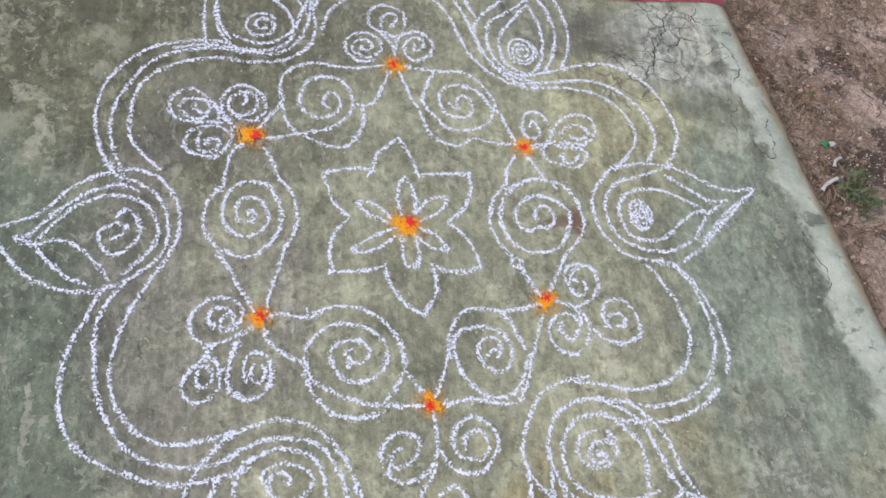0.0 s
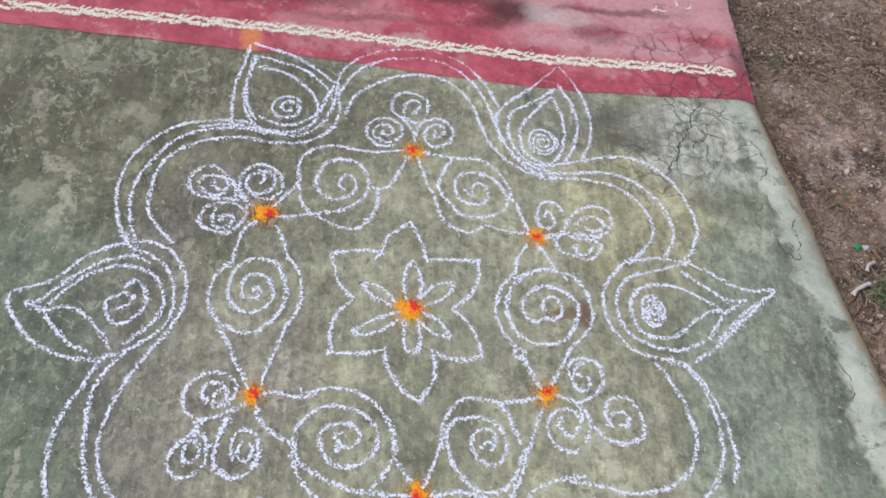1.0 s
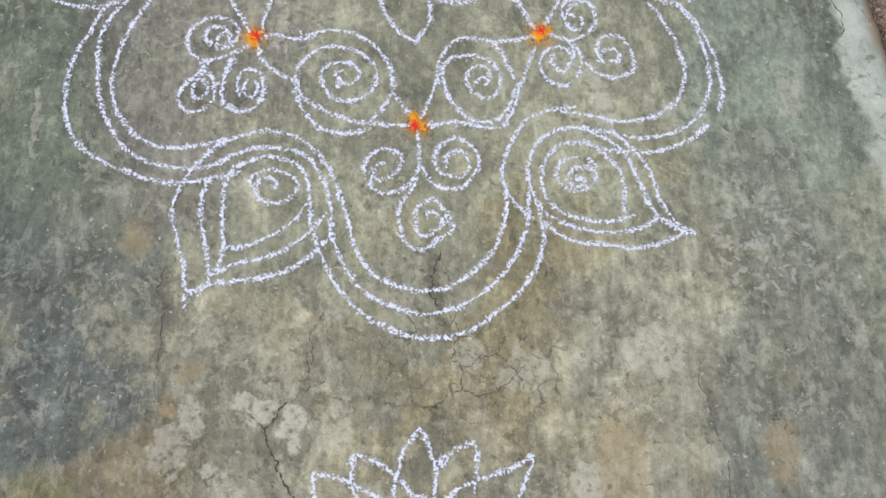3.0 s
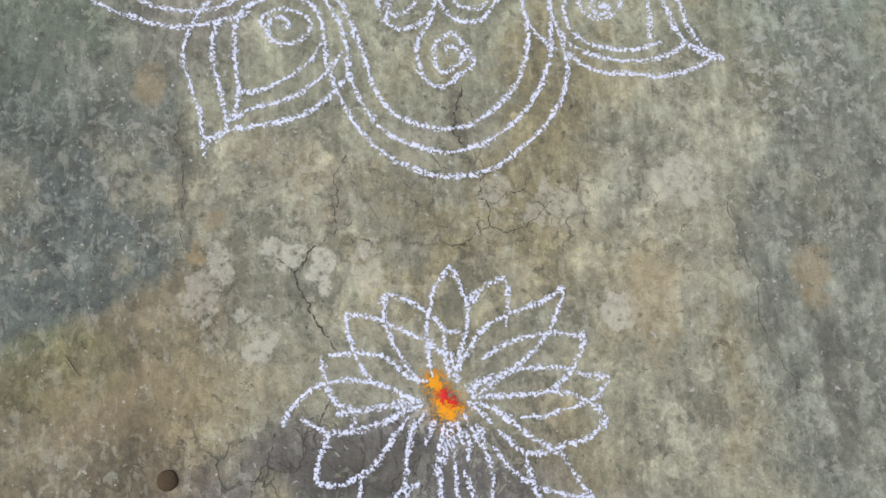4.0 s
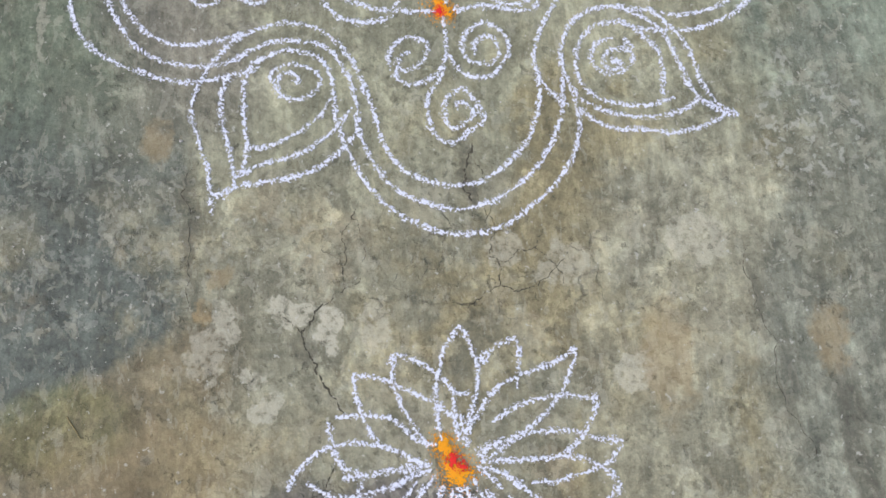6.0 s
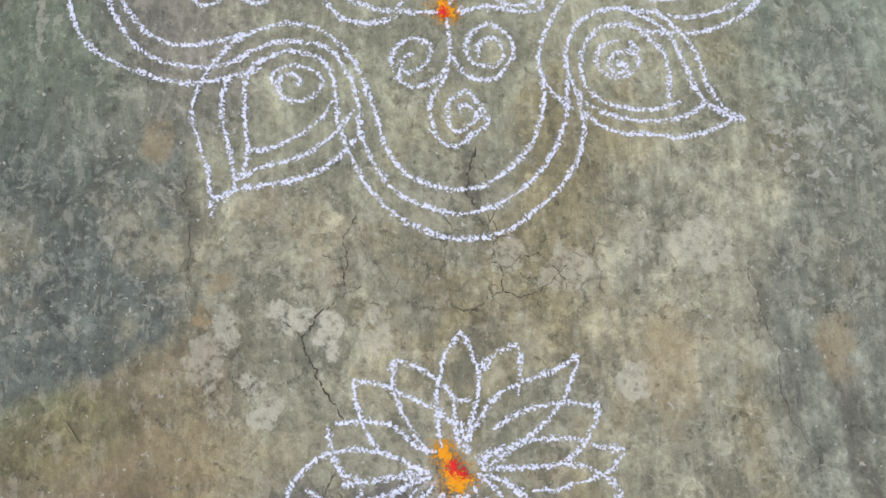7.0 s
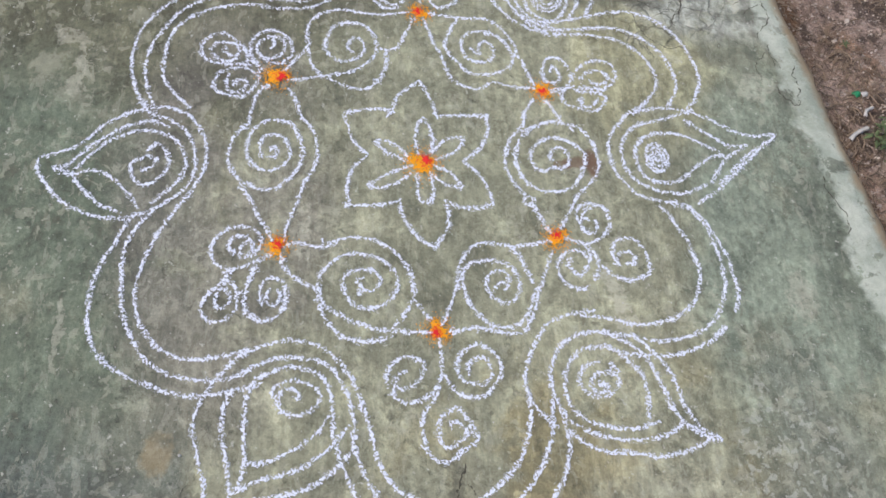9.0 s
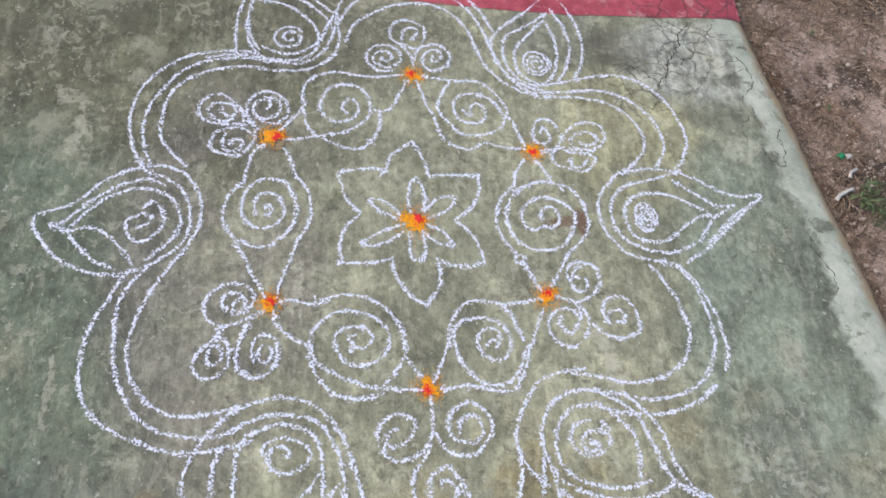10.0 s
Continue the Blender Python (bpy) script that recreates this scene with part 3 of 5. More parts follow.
def build_scroll():
    """The cream rope pattern brushed along the red border."""
    top = tagged(new("scroll_border"), "cream wavy rope pattern brushed on red paint", "painted pattern")
    def mid(x):
        return float(np.interp(x, (-0.95, -0.36, 0.17, 0.32, 0.80), (0.766, 0.749, 0.714, 0.700, 0.696)))
    step = 0.074
    count = int((0.79 + 0.95) / step)
    for k in range(count):
        x0 = 0.775 - (k + 1) * step
        def at(u, h):
            x = x0 + u * step
            return (x, mid(x) + h)
        j = noise.noise((k * 3.1, 0, 0)) * 0.003
        ribbon("strand", spline([at(-0.15, -0.006), at(0.2, -0.011 + j), at(0.55, -0.003), at(0.85, 0.009 + j), at(1.15, 0.006)]), 0.0078, 0.0006, CREAM, top, base=0.0020)
        ribbon("strand", spline([at(0.0, 0.010), at(0.35, 0.002 + j), at(0.7, -0.010), at(1.05, -0.006)]), 0.0072, 0.0006, CREAM, top, base=0.0021)
        ribbon("tick", spline([at(0.30, 0.004), at(0.38, 0.012), at(0.48, 0.017 + j)]), 0.0046, 0.0005, CREAM, top, base=0.0022)
        ribbon("tick", spline([at(0.46, 0.003), at(0.56, 0.011), at(0.64, 0.015)]), 0.0046, 0.0005, CREAM, top, base=0.0022)
        ribbon("tick", spline([at(0.80, -0.006), at(0.88, -0.014), at(0.97, -0.018 + j)]), 0.0046, 0.0005, CREAM, top, base=0.0022)
    ribbon("strand", spline([(0.770, 0.692), (0.785, 0.697), (0.797, 0.691), (0.790, 0.684), (0.772, 0.686)]), 0.0085, 0.0006, CREAM, top, base=0.0022)


    for x, y, turn in ((0.622, 0.897, 20), (0.640, 0.903, -35), (0.690, 0.915, 60), (0.712, 0.914, 5)):
        a = radians(turn)
        ribbon("stroke", spline([(x, y), (x + 0.012 * math.cos(a), y + 0.012 * math.sin(a)), (x + 0.026 * math.cos(a + 0.5), y + 0.026 * math.sin(a + 0.5))]), 0.0040, 0.0005, CREAM, top, base=0.0020)


def soil_z(x, y):
    return -0.085 + 0.014 * noise.noise((x * 2.3, y * 2.3, 1.0)) + 0.006 * noise.noise((x * 9, y * 9, 3.0)) + 0.002 * noise.noise((x * 34, y * 34, 6.0))


def build_soil():
    def steps(lo, hi, fine):
        inner = [lo + fine * i for i in range(int((hi - lo) / fine) + 1)]
        out, g, a, b = [], fine, lo, inner[-1]
        left, right = [], []
        while b < 60:
            g *= 1.6
            a, b = a - g, b + g
            left.append(a)
            right.append(b)
        return left[::-1] + inner + right
    xs, ys = steps(0.78, 1.75, 0.012), steps(-0.6, 1.45, 0.014)
    verts = [(x, y, soil_z(x, y)) for y in ys for x in xs]
    w = len(xs)
    faces = [(j * w + i, j * w + i + 1, (j + 1) * w + i + 1, (j + 1) * w + i) for j in range(len(ys) - 1) for i in range(w - 1)]
    return tagged(mesh_object("ground", verts, faces, SOIL), "dry reddish-brown soil with dead grass and grit", "ground", kind="structure")


build_slab()
build_red()
build_scroll()
build_soil()

# ---- the drawing ----
m = motif("star_flower", "chalk six-petalled star flower drawn on the cement")
line(m, "petal_outline", [(-0.067, 0.110), (-0.055, 0.131), (-0.045, 0.161), (-0.023, 0.183), (-0.000, 0.204), (0.005, 0.210)])
line(m, "petal_outline", [(0.003, 0.204), (0.016, 0.180), (0.029, 0.144), (0.039, 0.106)])
line(m, "petal_outline", [(0.039, 0.115), (0.084, 0.117), (0.139, 0.116)])
line(m, "petal_outline", [(0.140, 0.122), (0.139, 0.083), (0.127, 0.047), (0.104, 0.022), (0.081, 0.005)])
line(m, "petal_outline", [(0.081, 0.005), (0.105, -0.015), (0.125, -0.051), (0.137, -0.093)])
line(m, "petal_outline", [(0.139, -0.093), (0.105, -0.104), (0.071, -0.101), (0.041, -0.086)])
line(m, "petal_outline", [(0.040, -0.083), (0.048, -0.114), (0.045, -0.149), (0.028, -0.174), (0.013, -0.195)])
line(m, "petal_outline", [(0.015, -0.189), (-0.007, -0.174), (-0.030, -0.145), (-0.044, -0.114), (-0.045, -0.082)])
line(m, "petal_outline", [(-0.044, -0.088), (-0.084, -0.095), (-0.128, -0.096), (-0.150, -0.096)])
line(m, "petal_outline", [(-0.146, -0.106), (-0.149, -0.063), (-0.143, -0.026), (-0.128, -0.002), (-0.107, 0.020)])
line(m, "petal_outline", [(-0.105, 0.020), (-0.128, 0.042), (-0.141, 0.070), (-0.153, 0.122)])
line(m, "petal_outline", [(-0.154, 0.121), (-0.116, 0.129), (-0.075, 0.132), (-0.048, 0.122)])
line(m, "petal", [(-0.005, 0.018), (-0.010, 0.057), (-0.003, 0.094), (0.007, 0.113)])
line(m, "petal", [(0.007, 0.113), (0.019, 0.089), (0.025, 0.057), (0.017, 0.024)])
line(m, "petal", [(0.019, 0.023), (0.045, 0.051), (0.069, 0.062), (0.088, 0.065)])
line(m, "petal", [(0.088, 0.065), (0.080, 0.040), (0.058, 0.021), (0.026, 0.007)])
line(m, "petal", [(0.022, -0.006), (0.051, -0.020), (0.066, -0.036), (0.081, -0.057)])
line(m, "petal", [(0.078, -0.058), (0.046, -0.049), (0.026, -0.033), (0.015, -0.017)])
line(m, "petal", [(-0.008, -0.020), (-0.012, -0.056), (-0.006, -0.082), (0.005, -0.095)])
line(m, "petal", [(0.007, -0.095), (0.019, -0.075), (0.020, -0.046), (0.016, -0.020)])
line(m, "petal", [(-0.017, -0.006), (-0.049, -0.017), (-0.083, -0.034), (-0.110, -0.052)])
line(m, "petal", [(-0.108, -0.052), (-0.083, -0.057), (-0.052, -0.047), (-0.022, -0.023)])
line(m, "petal", [(-0.022, 0.010), (-0.045, 0.037), (-0.070, 0.054), (-0.091, 0.056)])
line(m, "petal", [(-0.091, 0.055), (-0.073, 0.029), (-0.048, 0.015), (-0.023, 0.004)])
m = motif("spiral_pod", "chalk spiral pod with a pointed outline on the cement")
line(m, "spiral", [(-0.130, 0.277), (-0.144, 0.289), (-0.142, 0.308), (-0.127, 0.320), (-0.113, 0.307), (-0.109, 0.287), (-0.121, 0.267), (-0.145, 0.256), (-0.170, 0.260), (-0.188, 0.277), (-0.190, 0.312), (-0.171, 0.351), (-0.137, 0.362)])
line(m, "pod_outline", [(-0.152, 0.361), (-0.115, 0.358), (-0.093, 0.334), (-0.082, 0.302), (-0.090, 0.271), (-0.109, 0.247), (-0.139, 0.228), (-0.181, 0.218), (-0.196, 0.215)])
line(m, "pod_outline", [(-0.286, 0.216), (-0.265, 0.244), (-0.238, 0.279), (-0.225, 0.304)])
line(m, "pod_outline", [(-0.224, 0.295), (-0.231, 0.330), (-0.221, 0.366), (-0.190, 0.390), (-0.150, 0.398), (-0.096, 0.386), (-0.007, 0.393)])
line(m, "pod_outline", [(-0.228, 0.295), (-0.223, 0.256), (-0.211, 0.230), (-0.181, 0.206), (-0.145, 0.187), (-0.110, 0.183), (-0.089, 0.196)])
line(m, "pod_outline", [(-0.092, 0.196), (-0.072, 0.220), (-0.062, 0.259), (-0.064, 0.289)])
line(m, "pod_outline", [(-0.269, 0.204), (-0.234, 0.208), (-0.196, 0.215)])
line(m, "pod_outline", [(0.001, 0.379), (-0.022, 0.332), (-0.041, 0.296), (-0.064, 0.286), (-0.083, 0.295)])
m = motif("spiral_pod", "chalk spiral pod with a pointed outline on the cement")
line(m, "spiral", [(0.116, 0.297), (0.134, 0.278), (0.136, 0.304), (0.150, 0.316), (0.164, 0.303), (0.170, 0.283), (0.157, 0.261), (0.133, 0.258), (0.109, 0.270), (0.099, 0.294), (0.102, 0.323), (0.126, 0.340), (0.157, 0.342)])
line(m, "pod_outline", [(0.149, 0.342), (0.180, 0.328), (0.199, 0.303), (0.210, 0.267), (0.199, 0.245), (0.172, 0.230), (0.138, 0.223), (0.109, 0.231), (0.086, 0.257), (0.065, 0.290), (0.064, 0.310), (0.077, 0.343), (0.095, 0.376)])
line(m, "pod_outline", [(0.018, 0.380), (0.036, 0.318), (0.052, 0.276), (0.063, 0.236), (0.083, 0.201), (0.125, 0.186), (0.161, 0.205)])
line(m, "pod_outline", [(0.031, 0.390), (0.094, 0.379), (0.142, 0.379), (0.172, 0.370), (0.195, 0.345), (0.214, 0.306), (0.219, 0.281)])
line(m, "pod_outline", [(0.159, 0.207), (0.199, 0.192), (0.251, 0.187)])
line(m, "pod_outline", [(0.205, 0.283), (0.224, 0.268), (0.237, 0.227), (0.251, 0.193)])
m = motif("spiral_pod", "chalk spiral pod with a pointed outline on the cement")
line(m, "spiral", [(0.274, 0.001), (0.262, 0.012), (0.269, 0.032), (0.284, 0.039), (0.297, 0.026), (0.299, 0.004), (0.286, -0.013), (0.265, -0.011), (0.243, -0.018), (0.227, -0.008), (0.221, 0.014), (0.231, 0.041), (0.252, 0.056)])
line(m, "spiral", [(0.246, 0.053), (0.273, 0.062), (0.304, 0.052), (0.326, 0.036), (0.335, 0.015), (0.328, -0.010), (0.312, -0.045)])
line(m, "pod_outline", [(0.243, 0.163), (0.219, 0.120), (0.214, 0.094), (0.185, 0.059), (0.169, 0.009), (0.175, -0.028), (0.190, -0.059), (0.208, -0.083)])
line(m, "pod_outline", [(0.190, 0.009), (0.198, 0.048), (0.215, 0.071), (0.241, 0.091), (0.276, 0.102), (0.305, 0.095), (0.321, 0.078)])
line(m, "pod_outline", [(0.208, 0.077), (0.232, 0.088), (0.257, 0.097)])
line(m, "pod_outline", [(0.190, 0.013), (0.195, -0.021), (0.212, -0.047), (0.239, -0.064), (0.274, -0.065), (0.304, -0.055), (0.317, -0.032)])
line(m, "pod_outline", [(0.306, 0.098), (0.334, 0.084), (0.354, 0.050), (0.361, 0.013), (0.357, -0.015), (0.336, -0.048), (0.314, -0.068), (0.291, -0.104), (0.264, -0.152)])
line(m, "pod_outline", [(0.265, 0.166), (0.282, 0.133), (0.297, 0.101)])
line(m, "pod_outline", [(0.209, -0.075), (0.218, -0.085), (0.209, -0.098), (0.198, -0.092), (0.201, -0.079), (0.211, -0.076)])
line(m, "pod_outline", [(0.214, -0.095), (0.229, -0.129), (0.245, -0.162)])
m = motif("spiral_pod", "chalk spiral pod with a pointed outline on the cement")
line(m, "spiral", [(-0.306, 0.016), (-0.291, 0.013), (-0.283, 0.027), (-0.292, 0.038), (-0.298, 0.024)])
line(m, "spiral", [(-0.314, 0.010), (-0.319, 0.040), (-0.309, 0.064), (-0.289, 0.067), (-0.270, 0.057), (-0.260, 0.032), (-0.264, 0.005), (-0.281, -0.012), (-0.305, -0.018), (-0.329, -0.006), (-0.343, 0.018)])
line(m, "pod_outline", [(-0.342, 0.009), (-0.344, 0.040), (-0.335, 0.073), (-0.316, 0.094), (-0.288, 0.103), (-0.259, 0.094), (-0.244, 0.064), (-0.234, 0.033), (-0.240, -0.005), (-0.258, -0.035), (-0.286, -0.058), (-0.315, -0.061), (-0.342, -0.043)])
line(m, "pod_outline", [(-0.306, 0.193), (-0.328, 0.167), (-0.338, 0.127), (-0.342, 0.090)])
line(m, "pod_outline", [(-0.268, 0.183), (-0.250, 0.150), (-0.239, 0.111)])
line(m, "pod_outline", [(-0.341, 0.094), (-0.367, 0.063), (-0.379, 0.022), (-0.370, -0.014), (-0.346, -0.053)])
line(m, "pod_outline", [(-0.241, 0.117), (-0.214, 0.072), (-0.206, 0.019), (-0.217, -0.021), (-0.232, -0.050)])
line(m, "pod_outline", [(-0.351, -0.043), (-0.321, -0.108), (-0.300, -0.149), (-0.284, -0.175)])
line(m, "pod_outline", [(-0.229, -0.037), (-0.247, -0.101), (-0.260, -0.139), (-0.266, -0.175)])
m = motif("spiral_pod", "chalk spiral pod with a pointed outline on the cement")
line(m, "spiral", [(-0.126, -0.289), (-0.124, -0.268), (-0.130, -0.255), (-0.115, -0.250)])
line(m, "spiral", [(-0.126, -0.266), (-0.111, -0.278), (-0.095, -0.273), (-0.088, -0.257), (-0.099, -0.239), (-0.117, -0.233), (-0.141, -0.238), (-0.155, -0.254), (-0.155, -0.276), (-0.142, -0.302), (-0.118, -0.312), (-0.087, -0.309), (-0.066, -0.291)])
line(m, "pod_outline", [(-0.068, -0.296), (-0.057, -0.269), (-0.062, -0.238), (-0.084, -0.215), (-0.115, -0.204), (-0.149, -0.202), (-0.178, -0.219), (-0.198, -0.244), (-0.201, -0.270), (-0.195, -0.292)])
line(m, "pod_outline", [(-0.205, -0.272), (-0.189, -0.304), (-0.159, -0.327), (-0.123, -0.345), (-0.088, -0.356), (-0.047, -0.360), (0.009, -0.364)])
line(m, "pod_outline", [(-0.204, -0.281), (-0.196, -0.315), (-0.178, -0.348), (-0.156, -0.370), (-0.118, -0.377), (-0.083, -0.373), (-0.066, -0.367)])
line(m, "pod_outline", [(-0.027, -0.294), (-0.041, -0.322), (-0.057, -0.341), (-0.070, -0.362)])
line(m, "pod_outline", [(-0.271, -0.183), (-0.239, -0.178), (-0.213, -0.184), (-0.189, -0.190)])
line(m, "pod_outline", [(-0.195, -0.168), (-0.191, -0.192)])
line(m, "pod_outline", [(-0.191, -0.188), (-0.160, -0.171), (-0.123, -0.167), (-0.090, -0.176), (-0.059, -0.200), (-0.035, -0.234), (-0.026, -0.271), (-0.027, -0.294)])
line(m, "pod_outline", [(-0.027, -0.294), (-0.009, -0.324), (0.010, -0.353)])
line(m, "pod_outline", [(-0.273, -0.199), (-0.257, -0.240), (-0.231, -0.260), (-0.202, -0.274)])
m = motif("spiral_pod", "chalk spiral pod with a pointed outline on the cement")
line(m, "spiral", [(0.141, -0.281), (0.150, -0.273), (0.143, -0.264), (0.131, -0.268), (0.121, -0.287)])
line(m, "spiral", [(0.153, -0.266), (0.150, -0.247), (0.132, -0.241), (0.115, -0.250), (0.109, -0.270), (0.117, -0.291), (0.136, -0.306), (0.156, -0.303), (0.171, -0.283), (0.170, -0.253), (0.152, -0.227), (0.120, -0.218), (0.088, -0.222)])
line(m, "pod_outline", [(0.096, -0.219), (0.072, -0.232), (0.065, -0.256), (0.072, -0.295), (0.089, -0.327), (0.113, -0.350), (0.143, -0.356), (0.171, -0.344), (0.189, -0.314), (0.204, -0.274)])
line(m, "pod_outline", [(0.250, -0.172), (0.200, -0.185), (0.165, -0.187), (0.121, -0.181), (0.090, -0.187), (0.069, -0.211), (0.058, -0.249), (0.058, -0.281)])
line(m, "pod_outline", [(0.020, -0.351), (0.036, -0.318), (0.047, -0.286), (0.062, -0.249)])
line(m, "pod_outline", [(0.158, -0.183), (0.178, -0.211), (0.190, -0.244), (0.198, -0.268)])
line(m, "pod_outline", [(0.247, -0.196), (0.225, -0.238), (0.207, -0.285), (0.194, -0.325), (0.171, -0.370)])
line(m, "pod_outline", [(0.033, -0.362), (0.087, -0.356), (0.128, -0.364), (0.171, -0.368)])
line(m, "pod_outline", [(0.085, -0.350), (0.087, -0.367)])
m = motif("curl_trefoil", "three chalk curls sprouting above a powder dot")
curl(m, "curl", (-0.049, 0.444), 0.042, 0.040, 2.40, 300, 1)
line(m, "curl", [(0.020, 0.466), (0.041, 0.482), (0.070, 0.489), (0.093, 0.472), (0.099, 0.446), (0.085, 0.420), (0.059, 0.410), (0.040, 0.423), (0.037, 0.447), (0.050, 0.467), (0.068, 0.471), (0.080, 0.457), (0.076, 0.442), (0.060, 0.439), (0.060, 0.457)])
line(m, "curl", [(0.009, 0.501), (0.021, 0.512), (0.027, 0.530), (0.015, 0.541), (-0.003, 0.531), (-0.009, 0.511), (-0.008, 0.493)])
line(m, "curl", [(0.036, 0.488), (0.046, 0.520), (0.044, 0.542), (0.025, 0.556), (-0.002, 0.566), (-0.025, 0.554), (-0.036, 0.524), (-0.029, 0.499), (-0.008, 0.486), (0.015, 0.476), (0.035, 0.480)])
line(m, "stem", [(-0.020, 0.493), (-0.005, 0.472), (0.009, 0.451), (0.015, 0.417)])
line(m, "stem", [(0.035, 0.480), (0.022, 0.462), (0.017, 0.434)])
m = motif("curl_trefoil", "three chalk curls sprouting above a powder dot")
line(m, "curl", [(-0.403, 0.290), (-0.394, 0.272), (-0.378, 0.264), (-0.369, 0.278), (-0.375, 0.294), (-0.395, 0.301), (-0.418, 0.298), (-0.427, 0.277), (-0.415, 0.259), (-0.391, 0.253), (-0.368, 0.260)])
line(m, "curl", [(-0.351, 0.242), (-0.357, 0.276), (-0.378, 0.306), (-0.404, 0.325), (-0.429, 0.318), (-0.446, 0.295), (-0.447, 0.273), (-0.431, 0.252), (-0.400, 0.244), (-0.365, 0.242), (-0.332, 0.242)])
line(m, "curl", [(-0.334, 0.242), (-0.347, 0.276), (-0.342, 0.311), (-0.320, 0.334), (-0.289, 0.331), (-0.265, 0.305), (-0.261, 0.273), (-0.278, 0.250), (-0.304, 0.248), (-0.326, 0.266), (-0.333, 0.286), (-0.326, 0.305), (-0.305, 0.312), (-0.299, 0.293), (-0.308, 0.283)])
line(m, "curl", [(-0.329, 0.267), (-0.307, 0.261), (-0.284, 0.270), (-0.275, 0.293), (-0.288, 0.315), (-0.315, 0.321)])
line(m, "curl", [(-0.379, 0.187), (-0.368, 0.204), (-0.353, 0.200), (-0.354, 0.182), (-0.372, 0.172), (-0.388, 0.178), (-0.392, 0.202), (-0.387, 0.220)])
line(m, "curl", [(-0.329, 0.238), (-0.326, 0.211), (-0.338, 0.182), (-0.360, 0.162), (-0.389, 0.166), (-0.413, 0.178), (-0.417, 0.195), (-0.405, 0.222), (-0.382, 0.232), (-0.353, 0.233), (-0.331, 0.218)])
line(m, "stem", [(-0.362, 0.291), (-0.347, 0.263), (-0.329, 0.239), (-0.308, 0.223)])
m = motif("curl_trefoil", "three chalk curls sprouting above a powder dot")
line(m, "curl", [(0.284, 0.228), (0.293, 0.252), (0.301, 0.236), (0.305, 0.213), (0.290, 0.203), (0.273, 0.209), (0.268, 0.231), (0.279, 0.263), (0.298, 0.274), (0.317, 0.265), (0.329, 0.237)])
line(m, "curl", [(0.367, 0.214), (0.381, 0.202), (0.401, 0.205), (0.410, 0.221), (0.399, 0.234), (0.374, 0.236), (0.353, 0.222), (0.352, 0.201)])
line(m, "curl", [(0.342, 0.236), (0.360, 0.255), (0.390, 0.265), (0.419, 0.258), (0.428, 0.231), (0.421, 0.206), (0.399, 0.190), (0.367, 0.191), (0.343, 0.195)])
line(m, "curl", [(0.348, 0.167), (0.343, 0.149), (0.357, 0.140), (0.376, 0.153), (0.383, 0.168)])
line(m, "curl", [(0.318, 0.194), (0.305, 0.174), (0.309, 0.152), (0.329, 0.140), (0.365, 0.130), (0.385, 0.141), (0.398, 0.165), (0.385, 0.180), (0.360, 0.180), (0.329, 0.189)])
line(m, "stem", [(0.336, 0.232), (0.325, 0.205), (0.311, 0.190), (0.273, 0.184)])
line(m, "stem", [(0.272, 0.175), (0.300, 0.185), (0.336, 0.195)])
m = motif("curl_trefoil", "three chalk curls sprouting above a powder dot")
line(m, "curl", [(-0.353, -0.199), (-0.364, -0.193), (-0.365, -0.175), (-0.355, -0.163), (-0.334, -0.165), (-0.323, -0.181), (-0.328, -0.201), (-0.341, -0.211)])
line(m, "curl", [(-0.344, -0.211), (-0.344, -0.189), (-0.334, -0.175), (-0.326, -0.173)])
line(m, "curl", [(-0.285, -0.197), (-0.310, -0.213), (-0.345, -0.228), (-0.371, -0.228), (-0.392, -0.216), (-0.398, -0.193), (-0.391, -0.169), (-0.371, -0.148), (-0.346, -0.141), (-0.324, -0.146), (-0.310, -0.165), (-0.312, -0.187), (-0.326, -0.208)])
line(m, "curl", [(-0.382, -0.277), (-0.386, -0.301), (-0.377, -0.310), (-0.362, -0.301), (-0.360, -0.281), (-0.373, -0.270), (-0.384, -0.273)])
line(m, "curl", [(-0.360, -0.231), (-0.378, -0.262), (-0.399, -0.284), (-0.409, -0.306), (-0.403, -0.325), (-0.385, -0.336), (-0.363, -0.328), (-0.348, -0.307), (-0.346, -0.285), (-0.355, -0.262), (-0.372, -0.252)])
line(m, "curl", [(-0.286, -0.271), (-0.295, -0.285), (-0.290, -0.304), (-0.276, -0.302), (-0.269, -0.286), (-0.278, -0.271)])
line(m, "curl", [(-0.315, -0.222), (-0.328, -0.257), (-0.335, -0.296), (-0.327, -0.318), (-0.304, -0.333), (-0.279, -0.330), (-0.265, -0.314), (-0.259, -0.280), (-0.267, -0.257), (-0.288, -0.250), (-0.303, -0.261), (-0.305, -0.285), (-0.300, -0.308)])
line(m, "stem", [(-0.348, -0.279), (-0.334, -0.277), (-0.325, -0.257), (-0.320, -0.232)])
line(m, "stem", [(-0.375, -0.265), (-0.364, -0.247), (-0.353, -0.228)])
m = motif("curl_trefoil", "three chalk curls sprouting above a powder dot")
line(m, "curl", [(0.325, -0.132), (0.312, -0.127), (0.303, -0.140), (0.311, -0.159), (0.327, -0.160), (0.338, -0.146), (0.335, -0.127)])
line(m, "curl", [(0.324, -0.163), (0.306, -0.146), (0.300, -0.114), (0.310, -0.098), (0.339, -0.096), (0.360, -0.111), (0.364, -0.140), (0.349, -0.165), (0.322, -0.181), (0.294, -0.180), (0.267, -0.171)])
line(m, "curl", [(0.308, -0.130), (0.323, -0.106), (0.342, -0.098)])
